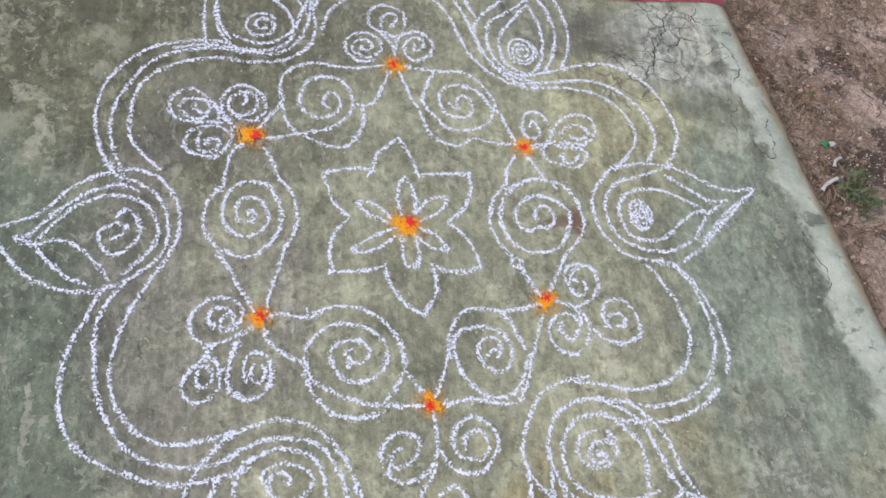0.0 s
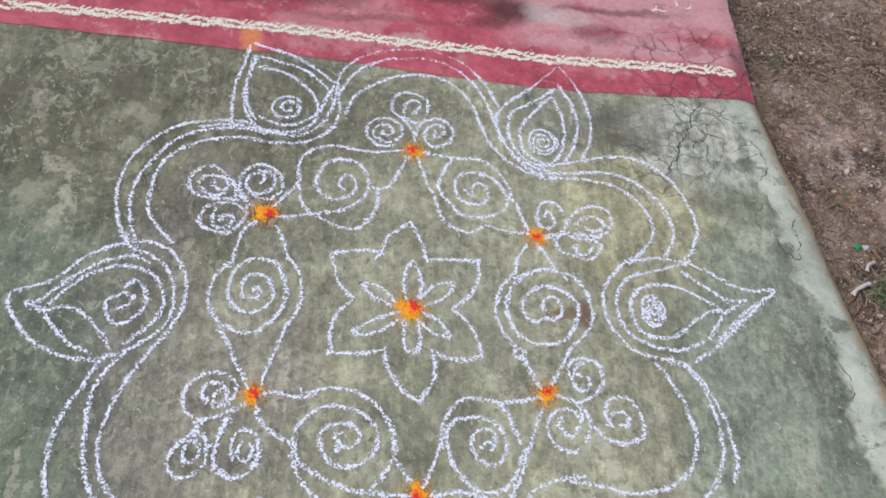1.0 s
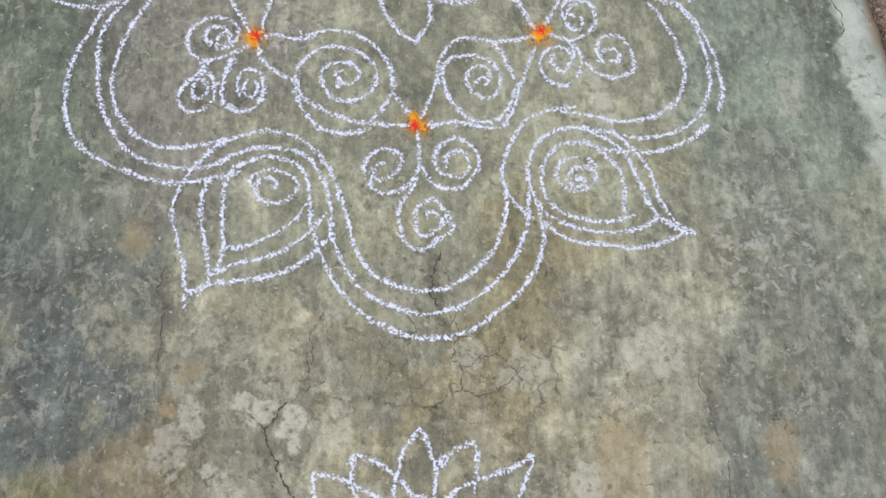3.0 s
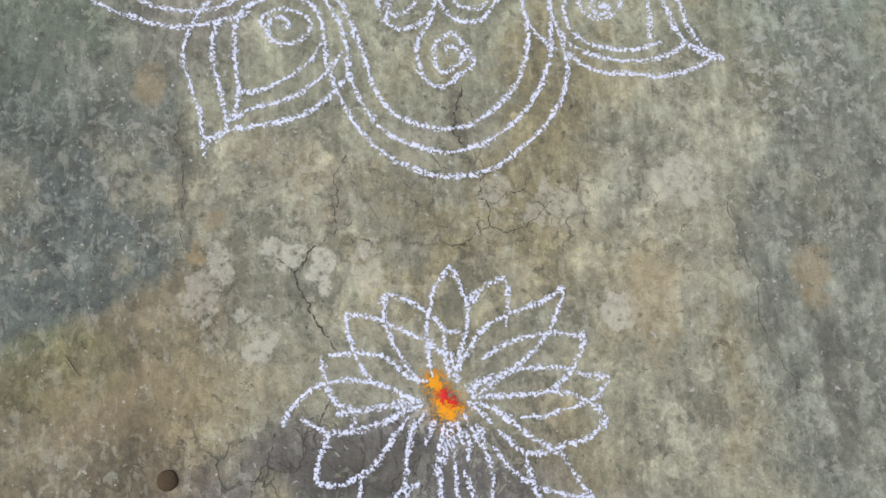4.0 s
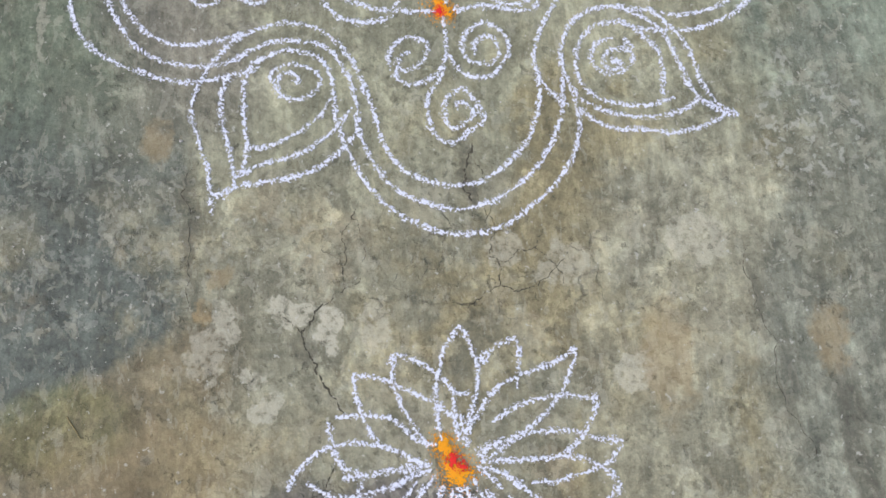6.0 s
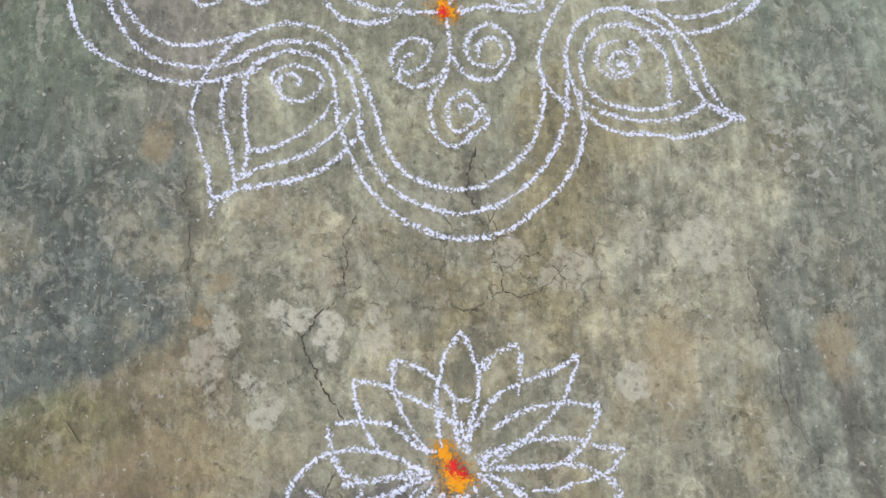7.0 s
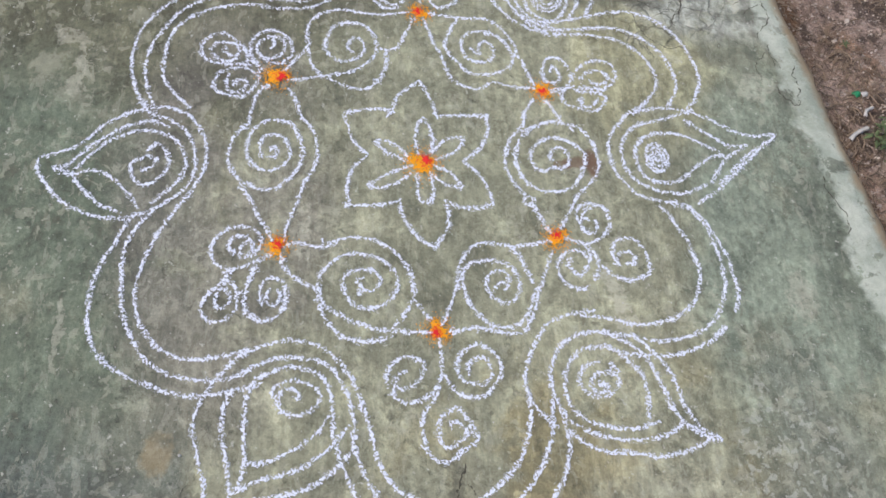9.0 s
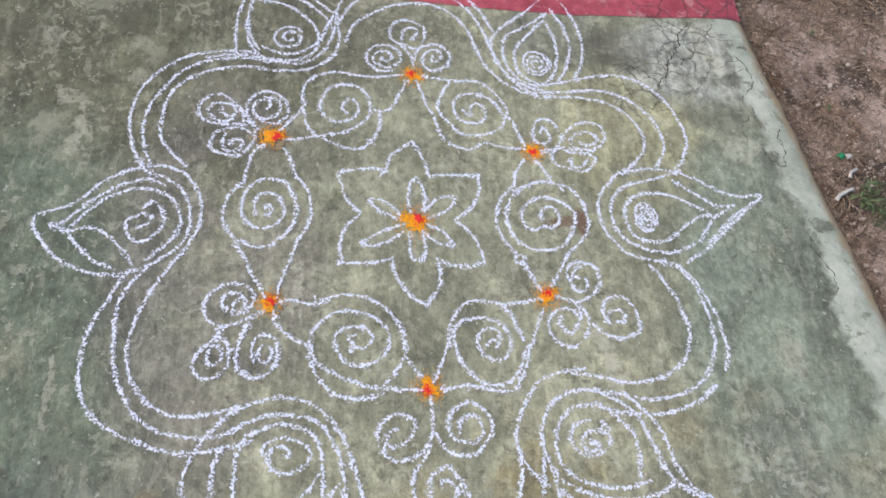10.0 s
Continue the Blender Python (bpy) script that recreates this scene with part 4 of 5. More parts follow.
line(m, "curl", [(0.279, -0.210), (0.271, -0.227), (0.278, -0.241), (0.292, -0.251), (0.305, -0.237), (0.310, -0.217), (0.301, -0.202), (0.284, -0.197), (0.265, -0.205), (0.251, -0.227), (0.252, -0.253), (0.267, -0.272), (0.288, -0.279), (0.309, -0.270)])
line(m, "curl", [(0.373, -0.233), (0.365, -0.221), (0.374, -0.205), (0.393, -0.203), (0.402, -0.215), (0.396, -0.228), (0.380, -0.227)])
line(m, "curl", [(0.368, -0.233), (0.360, -0.209), (0.364, -0.188), (0.379, -0.175), (0.402, -0.173), (0.420, -0.191), (0.429, -0.216), (0.430, -0.238), (0.417, -0.254), (0.393, -0.263), (0.366, -0.259), (0.346, -0.244), (0.332, -0.225)])
line(m, "stem", [(0.315, -0.188), (0.325, -0.205), (0.329, -0.227), (0.323, -0.251), (0.315, -0.263)])
line(m, "stem", [(0.307, -0.190), (0.314, -0.205), (0.316, -0.225)])
m = motif("curl_trefoil", "three chalk curls sprouting below a powder dot")
line(m, "curl", [(-0.044, -0.435), (-0.059, -0.440), (-0.067, -0.453), (-0.064, -0.465), (-0.050, -0.466), (-0.030, -0.456), (-0.016, -0.436), (-0.014, -0.420), (-0.029, -0.412), (-0.049, -0.409), (-0.067, -0.416), (-0.079, -0.434), (-0.081, -0.455), (-0.078, -0.467)])
line(m, "curl", [(-0.069, -0.465), (-0.068, -0.480), (-0.051, -0.491), (-0.026, -0.489), (-0.006, -0.480), (0.009, -0.462), (0.018, -0.436)])
line(m, "curl", [(0.065, -0.446), (0.065, -0.427), (0.074, -0.416), (0.091, -0.412), (0.102, -0.425), (0.106, -0.443), (0.094, -0.459), (0.077, -0.463), (0.059, -0.458), (0.046, -0.442), (0.046, -0.421), (0.058, -0.400), (0.084, -0.388), (0.104, -0.398), (0.123, -0.417)])
line(m, "curl", [(0.123, -0.417), (0.123, -0.441), (0.109, -0.464), (0.093, -0.481), (0.072, -0.487), (0.048, -0.481), (0.029, -0.462), (0.020, -0.441)])
line(m, "curl", [(0.028, -0.543), (0.026, -0.529), (0.035, -0.529), (0.051, -0.540), (0.054, -0.551), (0.043, -0.561), (0.030, -0.572), (0.016, -0.571), (0.008, -0.560), (0.007, -0.540), (0.011, -0.521), (0.040, -0.502)])
line(m, "curl", [(0.040, -0.502), (0.056, -0.522), (0.066, -0.542), (0.073, -0.560), (0.053, -0.575), (0.034, -0.589), (0.015, -0.598), (0.001, -0.594), (-0.016, -0.576), (-0.022, -0.549), (-0.020, -0.520), (-0.008, -0.499), (0.007, -0.477), (0.013, -0.457)])
line(m, "stem", [(0.016, -0.372), (0.018, -0.415), (0.018, -0.445)])
m = motif("border_lobe", "triple chalk border line bulging outward on the cement")
line(m, "border_line", [(-0.546, 0.129), (-0.567, 0.172), (-0.583, 0.231), (-0.583, 0.285), (-0.567, 0.346), (-0.532, 0.395), (-0.485, 0.432), (-0.421, 0.450), (-0.366, 0.453), (-0.328, 0.444)])
line(m, "border_line", [(-0.524, 0.129), (-0.546, 0.172), (-0.555, 0.228), (-0.551, 0.280), (-0.530, 0.334), (-0.492, 0.387), (-0.447, 0.418), (-0.399, 0.430), (-0.346, 0.432), (-0.290, 0.420)])
line(m, "border_line", [(-0.459, 0.129), (-0.494, 0.167), (-0.518, 0.207), (-0.520, 0.265), (-0.510, 0.322), (-0.483, 0.361), (-0.444, 0.387), (-0.397, 0.402), (-0.348, 0.408), (-0.301, 0.398), (-0.258, 0.398)])
m = motif("border_lobe", "triple chalk border line bulging outward on the cement")
line(m, "border_line", [(-0.168, 0.563), (-0.151, 0.613), (-0.120, 0.655), (-0.079, 0.683), (-0.029, 0.697), (0.027, 0.702), (0.080, 0.693), (0.125, 0.669), (0.168, 0.622), (0.192, 0.574), (0.208, 0.533)])
line(m, "border_line", [(-0.157, 0.539), (-0.131, 0.597), (-0.099, 0.635), (-0.055, 0.661), (-0.002, 0.671), (0.053, 0.672), (0.103, 0.653), (0.142, 0.616), (0.172, 0.565), (0.189, 0.510), (0.199, 0.465)])
line(m, "border_line", [(-0.140, 0.487), (-0.122, 0.537), (-0.090, 0.574), (-0.042, 0.604), (0.010, 0.619), (0.063, 0.617), (0.104, 0.595), (0.145, 0.537), (0.159, 0.489), (0.175, 0.439), (0.202, 0.394), (0.245, 0.357), (0.292, 0.334)])
m = motif("border_lobe", "triple chalk border line bulging outward on the cement")
line(m, "border_line", [(0.274, 0.371), (0.347, 0.380), (0.416, 0.399), (0.484, 0.407), (0.537, 0.386), (0.580, 0.341), (0.607, 0.275), (0.614, 0.214), (0.594, 0.164), (0.568, 0.133)])
line(m, "border_line", [(0.265, 0.349), (0.357, 0.353), (0.437, 0.359), (0.501, 0.332), (0.538, 0.288), (0.559, 0.231), (0.555, 0.186), (0.526, 0.137)])
line(m, "border_line", [(0.303, 0.338), (0.394, 0.336), (0.459, 0.316), (0.497, 0.278), (0.516, 0.230), (0.511, 0.192), (0.478, 0.150), (0.451, 0.121)])
m = motif("border_lobe", "triple chalk border line bulging outward on the cement")
line(m, "border_line", [(0.527, -0.096), (0.559, -0.140), (0.582, -0.198), (0.592, -0.256), (0.592, -0.295), (0.579, -0.334)])
line(m, "border_line", [(0.493, -0.090), (0.525, -0.106), (0.551, -0.136), (0.567, -0.191), (0.572, -0.253), (0.561, -0.303), (0.539, -0.341), (0.506, -0.369), (0.465, -0.382), (0.421, -0.388), (0.369, -0.378), (0.322, -0.369)])
line(m, "border_line", [(0.471, -0.096), (0.498, -0.144), (0.518, -0.197), (0.524, -0.253), (0.513, -0.295), (0.487, -0.325), (0.450, -0.345), (0.394, -0.353), (0.331, -0.342), (0.279, -0.333)])
line(m, "border_line", [(0.557, -0.359), (0.512, -0.393), (0.459, -0.413), (0.405, -0.416), (0.353, -0.409), (0.314, -0.391)])
m = motif("border_lobe", "triple chalk border line bulging outward on the cement")
line(m, "border_line", [(0.170, -0.476), (0.167, -0.525), (0.158, -0.564), (0.137, -0.604), (0.101, -0.640), (0.065, -0.663), (0.020, -0.671), (-0.025, -0.663), (-0.068, -0.639), (-0.094, -0.604), (-0.108, -0.556), (-0.118, -0.512), (-0.130, -0.473)])
line(m, "border_line", [(0.209, -0.492), (0.202, -0.551), (0.178, -0.611), (0.138, -0.660), (0.094, -0.691), (0.045, -0.708), (-0.000, -0.709), (-0.052, -0.691), (-0.089, -0.665), (-0.118, -0.622), (-0.134, -0.582), (-0.141, -0.541)])
line(m, "border_line", [(0.224, -0.517), (0.229, -0.576), (0.216, -0.628), (0.186, -0.671), (0.138, -0.712), (0.091, -0.742), (0.045, -0.753), (-0.002, -0.749), (-0.047, -0.735), (-0.089, -0.707), (-0.124, -0.669), (-0.150, -0.621), (-0.163, -0.583), (-0.172, -0.554)])
m = motif("border_lobe", "triple chalk border line bulging outward on the cement")
line(m, "border_line", [(-0.440, -0.061), (-0.478, -0.120), (-0.501, -0.168), (-0.517, -0.215), (-0.525, -0.266), (-0.520, -0.310), (-0.501, -0.353), (-0.473, -0.384), (-0.439, -0.401), (-0.401, -0.405), (-0.358, -0.399), (-0.315, -0.386)])
line(m, "border_line", [(-0.482, -0.083), (-0.524, -0.124), (-0.548, -0.168), (-0.554, -0.211), (-0.551, -0.268), (-0.541, -0.321), (-0.523, -0.364), (-0.493, -0.405), (-0.453, -0.432), (-0.407, -0.443), (-0.358, -0.442), (-0.313, -0.427)])
line(m, "border_line", [(-0.552, -0.124), (-0.573, -0.174), (-0.592, -0.220), (-0.603, -0.276), (-0.603, -0.320), (-0.589, -0.373), (-0.566, -0.404), (-0.528, -0.430), (-0.480, -0.453), (-0.432, -0.470), (-0.383, -0.471), (-0.337, -0.462), (-0.294, -0.450)])
m = motif("leaf_drop", "chalk leaf drop with a curled eye on the border")
line(m, "drop_outline", [(-0.734, 0.012), (-0.688, 0.027), (-0.655, 0.047), (-0.628, 0.080), (-0.588, 0.111), (-0.546, 0.128), (-0.495, 0.130), (-0.457, 0.109), (-0.430, 0.066), (-0.421, 0.020), (-0.428, -0.028), (-0.443, -0.066)])
line(m, "drop_outline", [(-0.706, -0.014), (-0.678, -0.006), (-0.648, 0.031), (-0.614, 0.060), (-0.574, 0.087), (-0.532, 0.098), (-0.494, 0.085)])
line(m, "drop_outline", [(-0.668, -0.021), (-0.633, 0.026), (-0.592, 0.059), (-0.542, 0.075), (-0.497, 0.064), (-0.467, 0.033), (-0.458, -0.001), (-0.467, -0.038), (-0.490, -0.065), (-0.520, -0.092)])
line(m, "drop_outline", [(-0.542, 0.121), (-0.499, 0.102), (-0.465, 0.074), (-0.444, 0.033), (-0.440, -0.015), (-0.453, -0.054), (-0.482, -0.084), (-0.516, -0.107), (-0.565, -0.126)])
line(m, "drop_outline", [(-0.734, 0.012), (-0.731, -0.016), (-0.709, -0.052), (-0.666, -0.094), (-0.620, -0.116), (-0.570, -0.124), (-0.531, -0.111)])
line(m, "drop_outline", [(-0.705, -0.011), (-0.667, -0.026), (-0.637, -0.018), (-0.597, -0.030), (-0.568, -0.059), (-0.536, -0.102)])
line(m, "drop_outline", [(-0.669, -0.026), (-0.640, -0.064), (-0.605, -0.095), (-0.567, -0.111)])
line(m, "eye", [(-0.542, -0.019), (-0.531, -0.015), (-0.519, -0.006), (-0.515, 0.007), (-0.530, 0.017), (-0.545, 0.011), (-0.559, 0.000), (-0.557, -0.026), (-0.547, -0.045), (-0.533, -0.051), (-0.510, -0.038), (-0.494, -0.019), (-0.491, 0.008), (-0.503, 0.034), (-0.517, 0.043), (-0.536, 0.023)])
m = motif("leaf_drop", "chalk leaf drop with its tip on the red border")
line(m, "drop_outline", [(-0.360, 0.693), (-0.374, 0.603), (-0.386, 0.533), (-0.381, 0.467), (-0.372, 0.431)])
line(m, "drop_outline", [(-0.344, 0.654), (-0.357, 0.579), (-0.361, 0.514), (-0.346, 0.465), (-0.322, 0.438), (-0.289, 0.421)])
line(m, "drop_outline", [(-0.350, 0.643), (-0.359, 0.561), (-0.349, 0.494), (-0.327, 0.455)])
line(m, "drop_outline", [(-0.355, 0.690), (-0.302, 0.672), (-0.249, 0.650), (-0.196, 0.609), (-0.166, 0.580)])
line(m, "drop_outline", [(-0.338, 0.651), (-0.286, 0.634), (-0.234, 0.613), (-0.191, 0.575), (-0.167, 0.525)])
line(m, "drop_outline", [(-0.340, 0.615), (-0.297, 0.610), (-0.245, 0.579), (-0.207, 0.531), (-0.200, 0.492), (-0.225, 0.463), (-0.258, 0.449), (-0.295, 0.454), (-0.325, 0.470)])
line(m, "drop_outline", [(-0.450, 0.430), (-0.368, 0.441), (-0.307, 0.429), (-0.253, 0.420), (-0.209, 0.435), (-0.179, 0.474), (-0.164, 0.529), (-0.157, 0.595)])
line(m, "drop_outline", [(-0.307, 0.432), (-0.259, 0.429), (-0.218, 0.445), (-0.195, 0.490), (-0.180, 0.541), (-0.166, 0.573)])
line(m, "drop_outline", [(-0.293, 0.399), (-0.245, 0.399), (-0.198, 0.415), (-0.166, 0.446), (-0.153, 0.489), (-0.155, 0.552), (-0.160, 0.586)])
curl(m, "eye", (-0.264, 0.498), 0.034, 0.032, 2.00, 20, -1)
m = motif("leaf_drop", "chalk leaf drop with its tip on the red border")
line(m, "drop_outline", [(0.354, 0.674), (0.290, 0.606), (0.239, 0.560), (0.211, 0.528), (0.198, 0.498), (0.206, 0.452), (0.223, 0.411), (0.251, 0.381), (0.286, 0.361), (0.317, 0.354)])
line(m, "drop_outline", [(0.343, 0.604), (0.278, 0.551), (0.236, 0.522), (0.226, 0.487), (0.227, 0.446), (0.241, 0.406), (0.269, 0.376), (0.303, 0.362)])
line(m, "drop_outline", [(0.333, 0.581), (0.295, 0.535), (0.260, 0.489), (0.249, 0.447), (0.258, 0.407), (0.284, 0.383), (0.314, 0.379), (0.334, 0.404), (0.351, 0.462), (0.349, 0.527), (0.334, 0.578)])
line(m, "drop_outline", [(0.350, 0.619), (0.376, 0.558), (0.386, 0.498), (0.369, 0.431), (0.342, 0.377)])
line(m, "drop_outline", [(0.359, 0.678), (0.390, 0.622), (0.410, 0.559), (0.416, 0.497), (0.405, 0.440), (0.384, 0.390)])
line(m, "drop_outline", [(0.196, 0.510), (0.205, 0.444), (0.227, 0.402), (0.261, 0.363), (0.300, 0.334)])
curl(m, "eye", (0.299, 0.439), 0.031, 0.037, 3.20, 60, 1)
m = motif("leaf_drop", "chalk leaf drop with a solid eye on the border")
line(m, "drop_outline", [(0.453, 0.133), (0.517, 0.140), (0.566, 0.133), (0.613, 0.114), (0.657, 0.085), (0.698, 0.071), (0.756, 0.074)])
line(m, "drop_outline", [(0.756, 0.073), (0.709, 0.036), (0.661, -0.008), (0.611, -0.055), (0.551, -0.096)])
line(m, "drop_outline", [(0.749, 0.065), (0.698, 0.033), (0.649, -0.008), (0.603, -0.050)])
line(m, "drop_outline", [(0.459, 0.139), (0.418, 0.101), (0.393, 0.061), (0.387, 0.014), (0.401, -0.034), (0.431, -0.072), (0.477, -0.090), (0.532, -0.101)])
line(m, "drop_outline", [(0.585, 0.135), (0.511, 0.110), (0.454, 0.094), (0.424, 0.065), (0.412, 0.027), (0.418, -0.015), (0.442, -0.047), (0.479, -0.066), (0.528, -0.070), (0.581, -0.050)])
line(m, "drop_outline", [(0.622, 0.029), (0.587, 0.049), (0.553, 0.069), (0.505, 0.077), (0.466, 0.065), (0.443, 0.036), (0.441, 0.001), (0.455, -0.034), (0.495, -0.047), (0.538, -0.033), (0.568, -0.005), (0.605, 0.018), (0.631, 0.022)])
line(m, "drop_outline", [(0.559, 0.110), (0.593, 0.081), (0.626, 0.058), (0.648, 0.044), (0.686, 0.046)])
line(m, "drop_outline", [(0.686, 0.046), (0.636, 0.015), (0.609, -0.019), (0.585, -0.052)])
curl(m, "eye", (0.485, 0.015), 0.022, 0.035, 4.00, 60, 1)
m = motif("leaf_drop", "chalk leaf drop with a curled eye on the border")
line(m, "drop_outline", [(0.310, -0.323), (0.261, -0.332), (0.220, -0.348), (0.191, -0.384), (0.171, -0.426), (0.165, -0.466), (0.173, -0.498), (0.195, -0.528), (0.216, -0.543)])
line(m, "drop_outline", [(0.354, -0.378), (0.306, -0.366), (0.263, -0.375), (0.228, -0.402), (0.213, -0.437), (0.211, -0.477), (0.226, -0.517), (0.245, -0.539), (0.289, -0.560), (0.336, -0.570), (0.383, -0.568), (0.418, -0.559)])
line(m, "drop_outline", [(0.376, -0.546), (0.382, -0.502), (0.379, -0.456), (0.359, -0.425), (0.325, -0.399), (0.284, -0.398), (0.249, -0.423), (0.236, -0.458), (0.237, -0.498), (0.256, -0.524), (0.292, -0.542), (0.337, -0.550), (0.398, -0.538)])
line(m, "drop_outline", [(0.316, -0.366), (0.370, -0.396), (0.394, -0.424), (0.409, -0.463), (0.423, -0.508), (0.442, -0.543), (0.479, -0.568), (0.504, -0.576)])
line(m, "drop_outline", [(0.369, -0.370), (0.409, -0.412), (0.428, -0.441), (0.441, -0.480), (0.450, -0.520), (0.473, -0.554), (0.504, -0.575)])
line(m, "drop_outline", [(0.231, -0.547), (0.252, -0.569), (0.288, -0.588), (0.333, -0.591), (0.380, -0.600), (0.428, -0.594), (0.468, -0.580), (0.491, -0.567)])
line(m, "drop_outline", [(0.411, -0.558), (0.441, -0.545), (0.471, -0.560)])
line(m, "eye", [(0.295, -0.470), (0.305, -0.465), (0.311, -0.475), (0.300, -0.485), (0.287, -0.479), (0.283, -0.467), (0.291, -0.451), (0.311, -0.445), (0.326, -0.448), (0.335, -0.459), (0.325, -0.478)])
line(m, "eye", [(0.325, -0.478), (0.307, -0.490), (0.286, -0.487), (0.268, -0.477), (0.261, -0.459), (0.271, -0.437), (0.291, -0.427), (0.306, -0.424)])
line(m, "eye", [(0.320, -0.428), (0.338, -0.448)])
m = motif("leaf_drop", "chalk leaf drop with a pointed tail on the border")
line(m, "drop_outline", [(-0.124, -0.507), (-0.136, -0.458), (-0.159, -0.422), (-0.186, -0.393), (-0.227, -0.375), (-0.264, -0.375), (-0.306, -0.387), (-0.343, -0.405)])
line(m, "drop_outline", [(-0.138, -0.555), (-0.142, -0.507), (-0.159, -0.452), (-0.189, -0.418), (-0.228, -0.406), (-0.274, -0.407), (-0.306, -0.419), (-0.343, -0.438)])
line(m, "drop_outline", [(-0.174, -0.563), (-0.175, -0.520), (-0.178, -0.471), (-0.195, -0.441), (-0.224, -0.426), (-0.256, -0.423), (-0.284, -0.432), (-0.309, -0.448), (-0.321, -0.477), (-0.323, -0.511), (-0.321, -0.559), (-0.320, -0.597), (-0.329, -0.625), (-0.343, -0.641)])
line(m, "drop_outline", [(-0.316, -0.588), (-0.284, -0.587), (-0.240, -0.569), (-0.203, -0.543), (-0.180, -0.511)])
line(m, "drop_outline", [(-0.339, -0.637), (-0.295, -0.618), (-0.250, -0.609), (-0.213, -0.592), (-0.176, -0.563), (-0.146, -0.528)])
line(m, "drop_outline", [(-0.371, -0.671), (-0.335, -0.653), (-0.295, -0.649), (-0.241, -0.642), (-0.203, -0.627), (-0.166, -0.600), (-0.138, -0.567)])
line(m, "drop_outline", [(-0.329, -0.393), (-0.357, -0.422), (-0.386, -0.459), (-0.402, -0.494), (-0.406, -0.530), (-0.397, -0.568), (-0.386, -0.615), (-0.379, -0.662), (-0.376, -0.699)])
line(m, "drop_outline", [(-0.346, -0.458), (-0.358, -0.491), (-0.361, -0.521), (-0.353, -0.569), (-0.343, -0.617), (-0.340, -0.654)])
line(m, "drop_outline", [(-0.376, -0.699), (-0.379, -0.671), (-0.357, -0.659), (-0.338, -0.652)])
line(m, "eye", [(-0.231, -0.483), (-0.238, -0.467), (-0.252, -0.462), (-0.266, -0.472), (-0.275, -0.478), (-0.277, -0.464), (-0.265, -0.452), (-0.238, -0.448), (-0.215, -0.456), (-0.200, -0.468), (-0.197, -0.485), (-0.209, -0.500), (-0.225, -0.509), (-0.243, -0.508), (-0.262, -0.501), (-0.270, -0.485), (-0.266, -0.472)])
m = motif("lotus", "chalk lotus flower with many pointed petals on the cement")
line(m, "petal", [(0.003, -0.899), (-0.024, -0.938), (-0.040, -0.992), (-0.042, -1.040), (-0.037, -1.076)])
line(m, "petal", [(0.004, -0.901), (0.022, -0.944), (0.027, -0.980), (0.015, -1.027), (-0.003, -1.070)])
line(m, "petal", [(-0.014, -0.998), (-0.013, -1.040), (-0.011, -1.078)])
line(m, "petal", [(0.030, -0.961), (0.065, -0.933), (0.093, -0.925)])
line(m, "petal", [(0.093, -0.927), (0.092, -0.967), (0.085, -1.005)])
line(m, "petal", [(0.186, -0.947), (0.139, -0.971), (0.084, -0.988), (0.046, -1.009), (0.026, -1.034), (0.004, -1.070)])
line(m, "petal", [(0.183, -0.956), (0.164, -1.000), (0.132, -1.043), (0.095, -1.067), (0.057, -1.089), (0.038, -1.102)])
line(m, "petal", [(0.213, -1.028), (0.164, -1.021), (0.116, -1.023), (0.071, -1.036), (0.040, -1.054)])
line(m, "petal", [(0.212, -1.031), (0.200, -1.057), (0.175, -1.091), (0.148, -1.109)])
line(m, "petal", [(0.244, -1.097), (0.201, -1.086), (0.147, -1.073), (0.094, -1.076), (0.057, -1.091), (0.033, -1.108)])
line(m, "petal", [(0.243, -1.101), (0.210, -1.130), (0.182, -1.138)])
line(m, "petal", [(0.037, -1.111), (0.089, -1.113), (0.148, -1.110), (0.175, -1.091)])
line(m, "petal", [(0.233, -1.163), (0.215, -1.139), (0.181, -1.118), (0.148, -1.111)])
line(m, "petal", [(0.233, -1.163), (0.199, -1.187), (0.155, -1.197), (0.107, -1.205), (0.086, -1.194), (0.057, -1.165)])
line(m, "petal", [(0.186, -1.137), (0.140, -1.147), (0.095, -1.148)])
line(m, "petal", [(0.050, -1.125), (0.085, -1.159), (0.120, -1.186), (0.152, -1.208)])
line(m, "petal", [(0.152, -1.204), (0.175, -1.244), (0.199, -1.286)])
line(m, "petal", [(0.200, -1.279), (0.154, -1.270), (0.111, -1.254), (0.078, -1.229), (0.048, -1.188)])
line(m, "petal", [(0.098, -1.208), (0.109, -1.259), (0.121, -1.300), (0.126, -1.324)])
line(m, "petal", [(-0.016, -1.146), (-0.013, -1.199), (-0.013, -1.259), (-0.025, -1.310)])
line(m, "petal", [(-0.025, -1.147), (-0.038, -1.214), (-0.035, -1.267), (-0.025, -1.310)])
line(m, "petal", [(0.027, -1.152), (0.038, -1.196), (0.045, -1.240), (0.036, -1.297), (0.040, -1.316)])
line(m, "petal", [(-0.001, -1.217), (0.013, -1.261), (0.029, -1.293), (0.040, -1.316)])
line(m, "petal", [(-0.044, -1.226), (-0.029, -1.189), (-0.018, -1.164)])
line(m, "petal", [(0.006, -1.161), (0.013, -1.184), (0.007, -1.209)])
line(m, "petal", [(-0.203, -1.150), (-0.221, -1.189), (-0.226, -1.220), (-0.193, -1.228), (-0.157, -1.216), (-0.130, -1.196), (-0.108, -1.165), (-0.075, -1.131)])
line(m, "petal", [(-0.157, -1.219), (-0.163, -1.256), (-0.164, -1.292)])
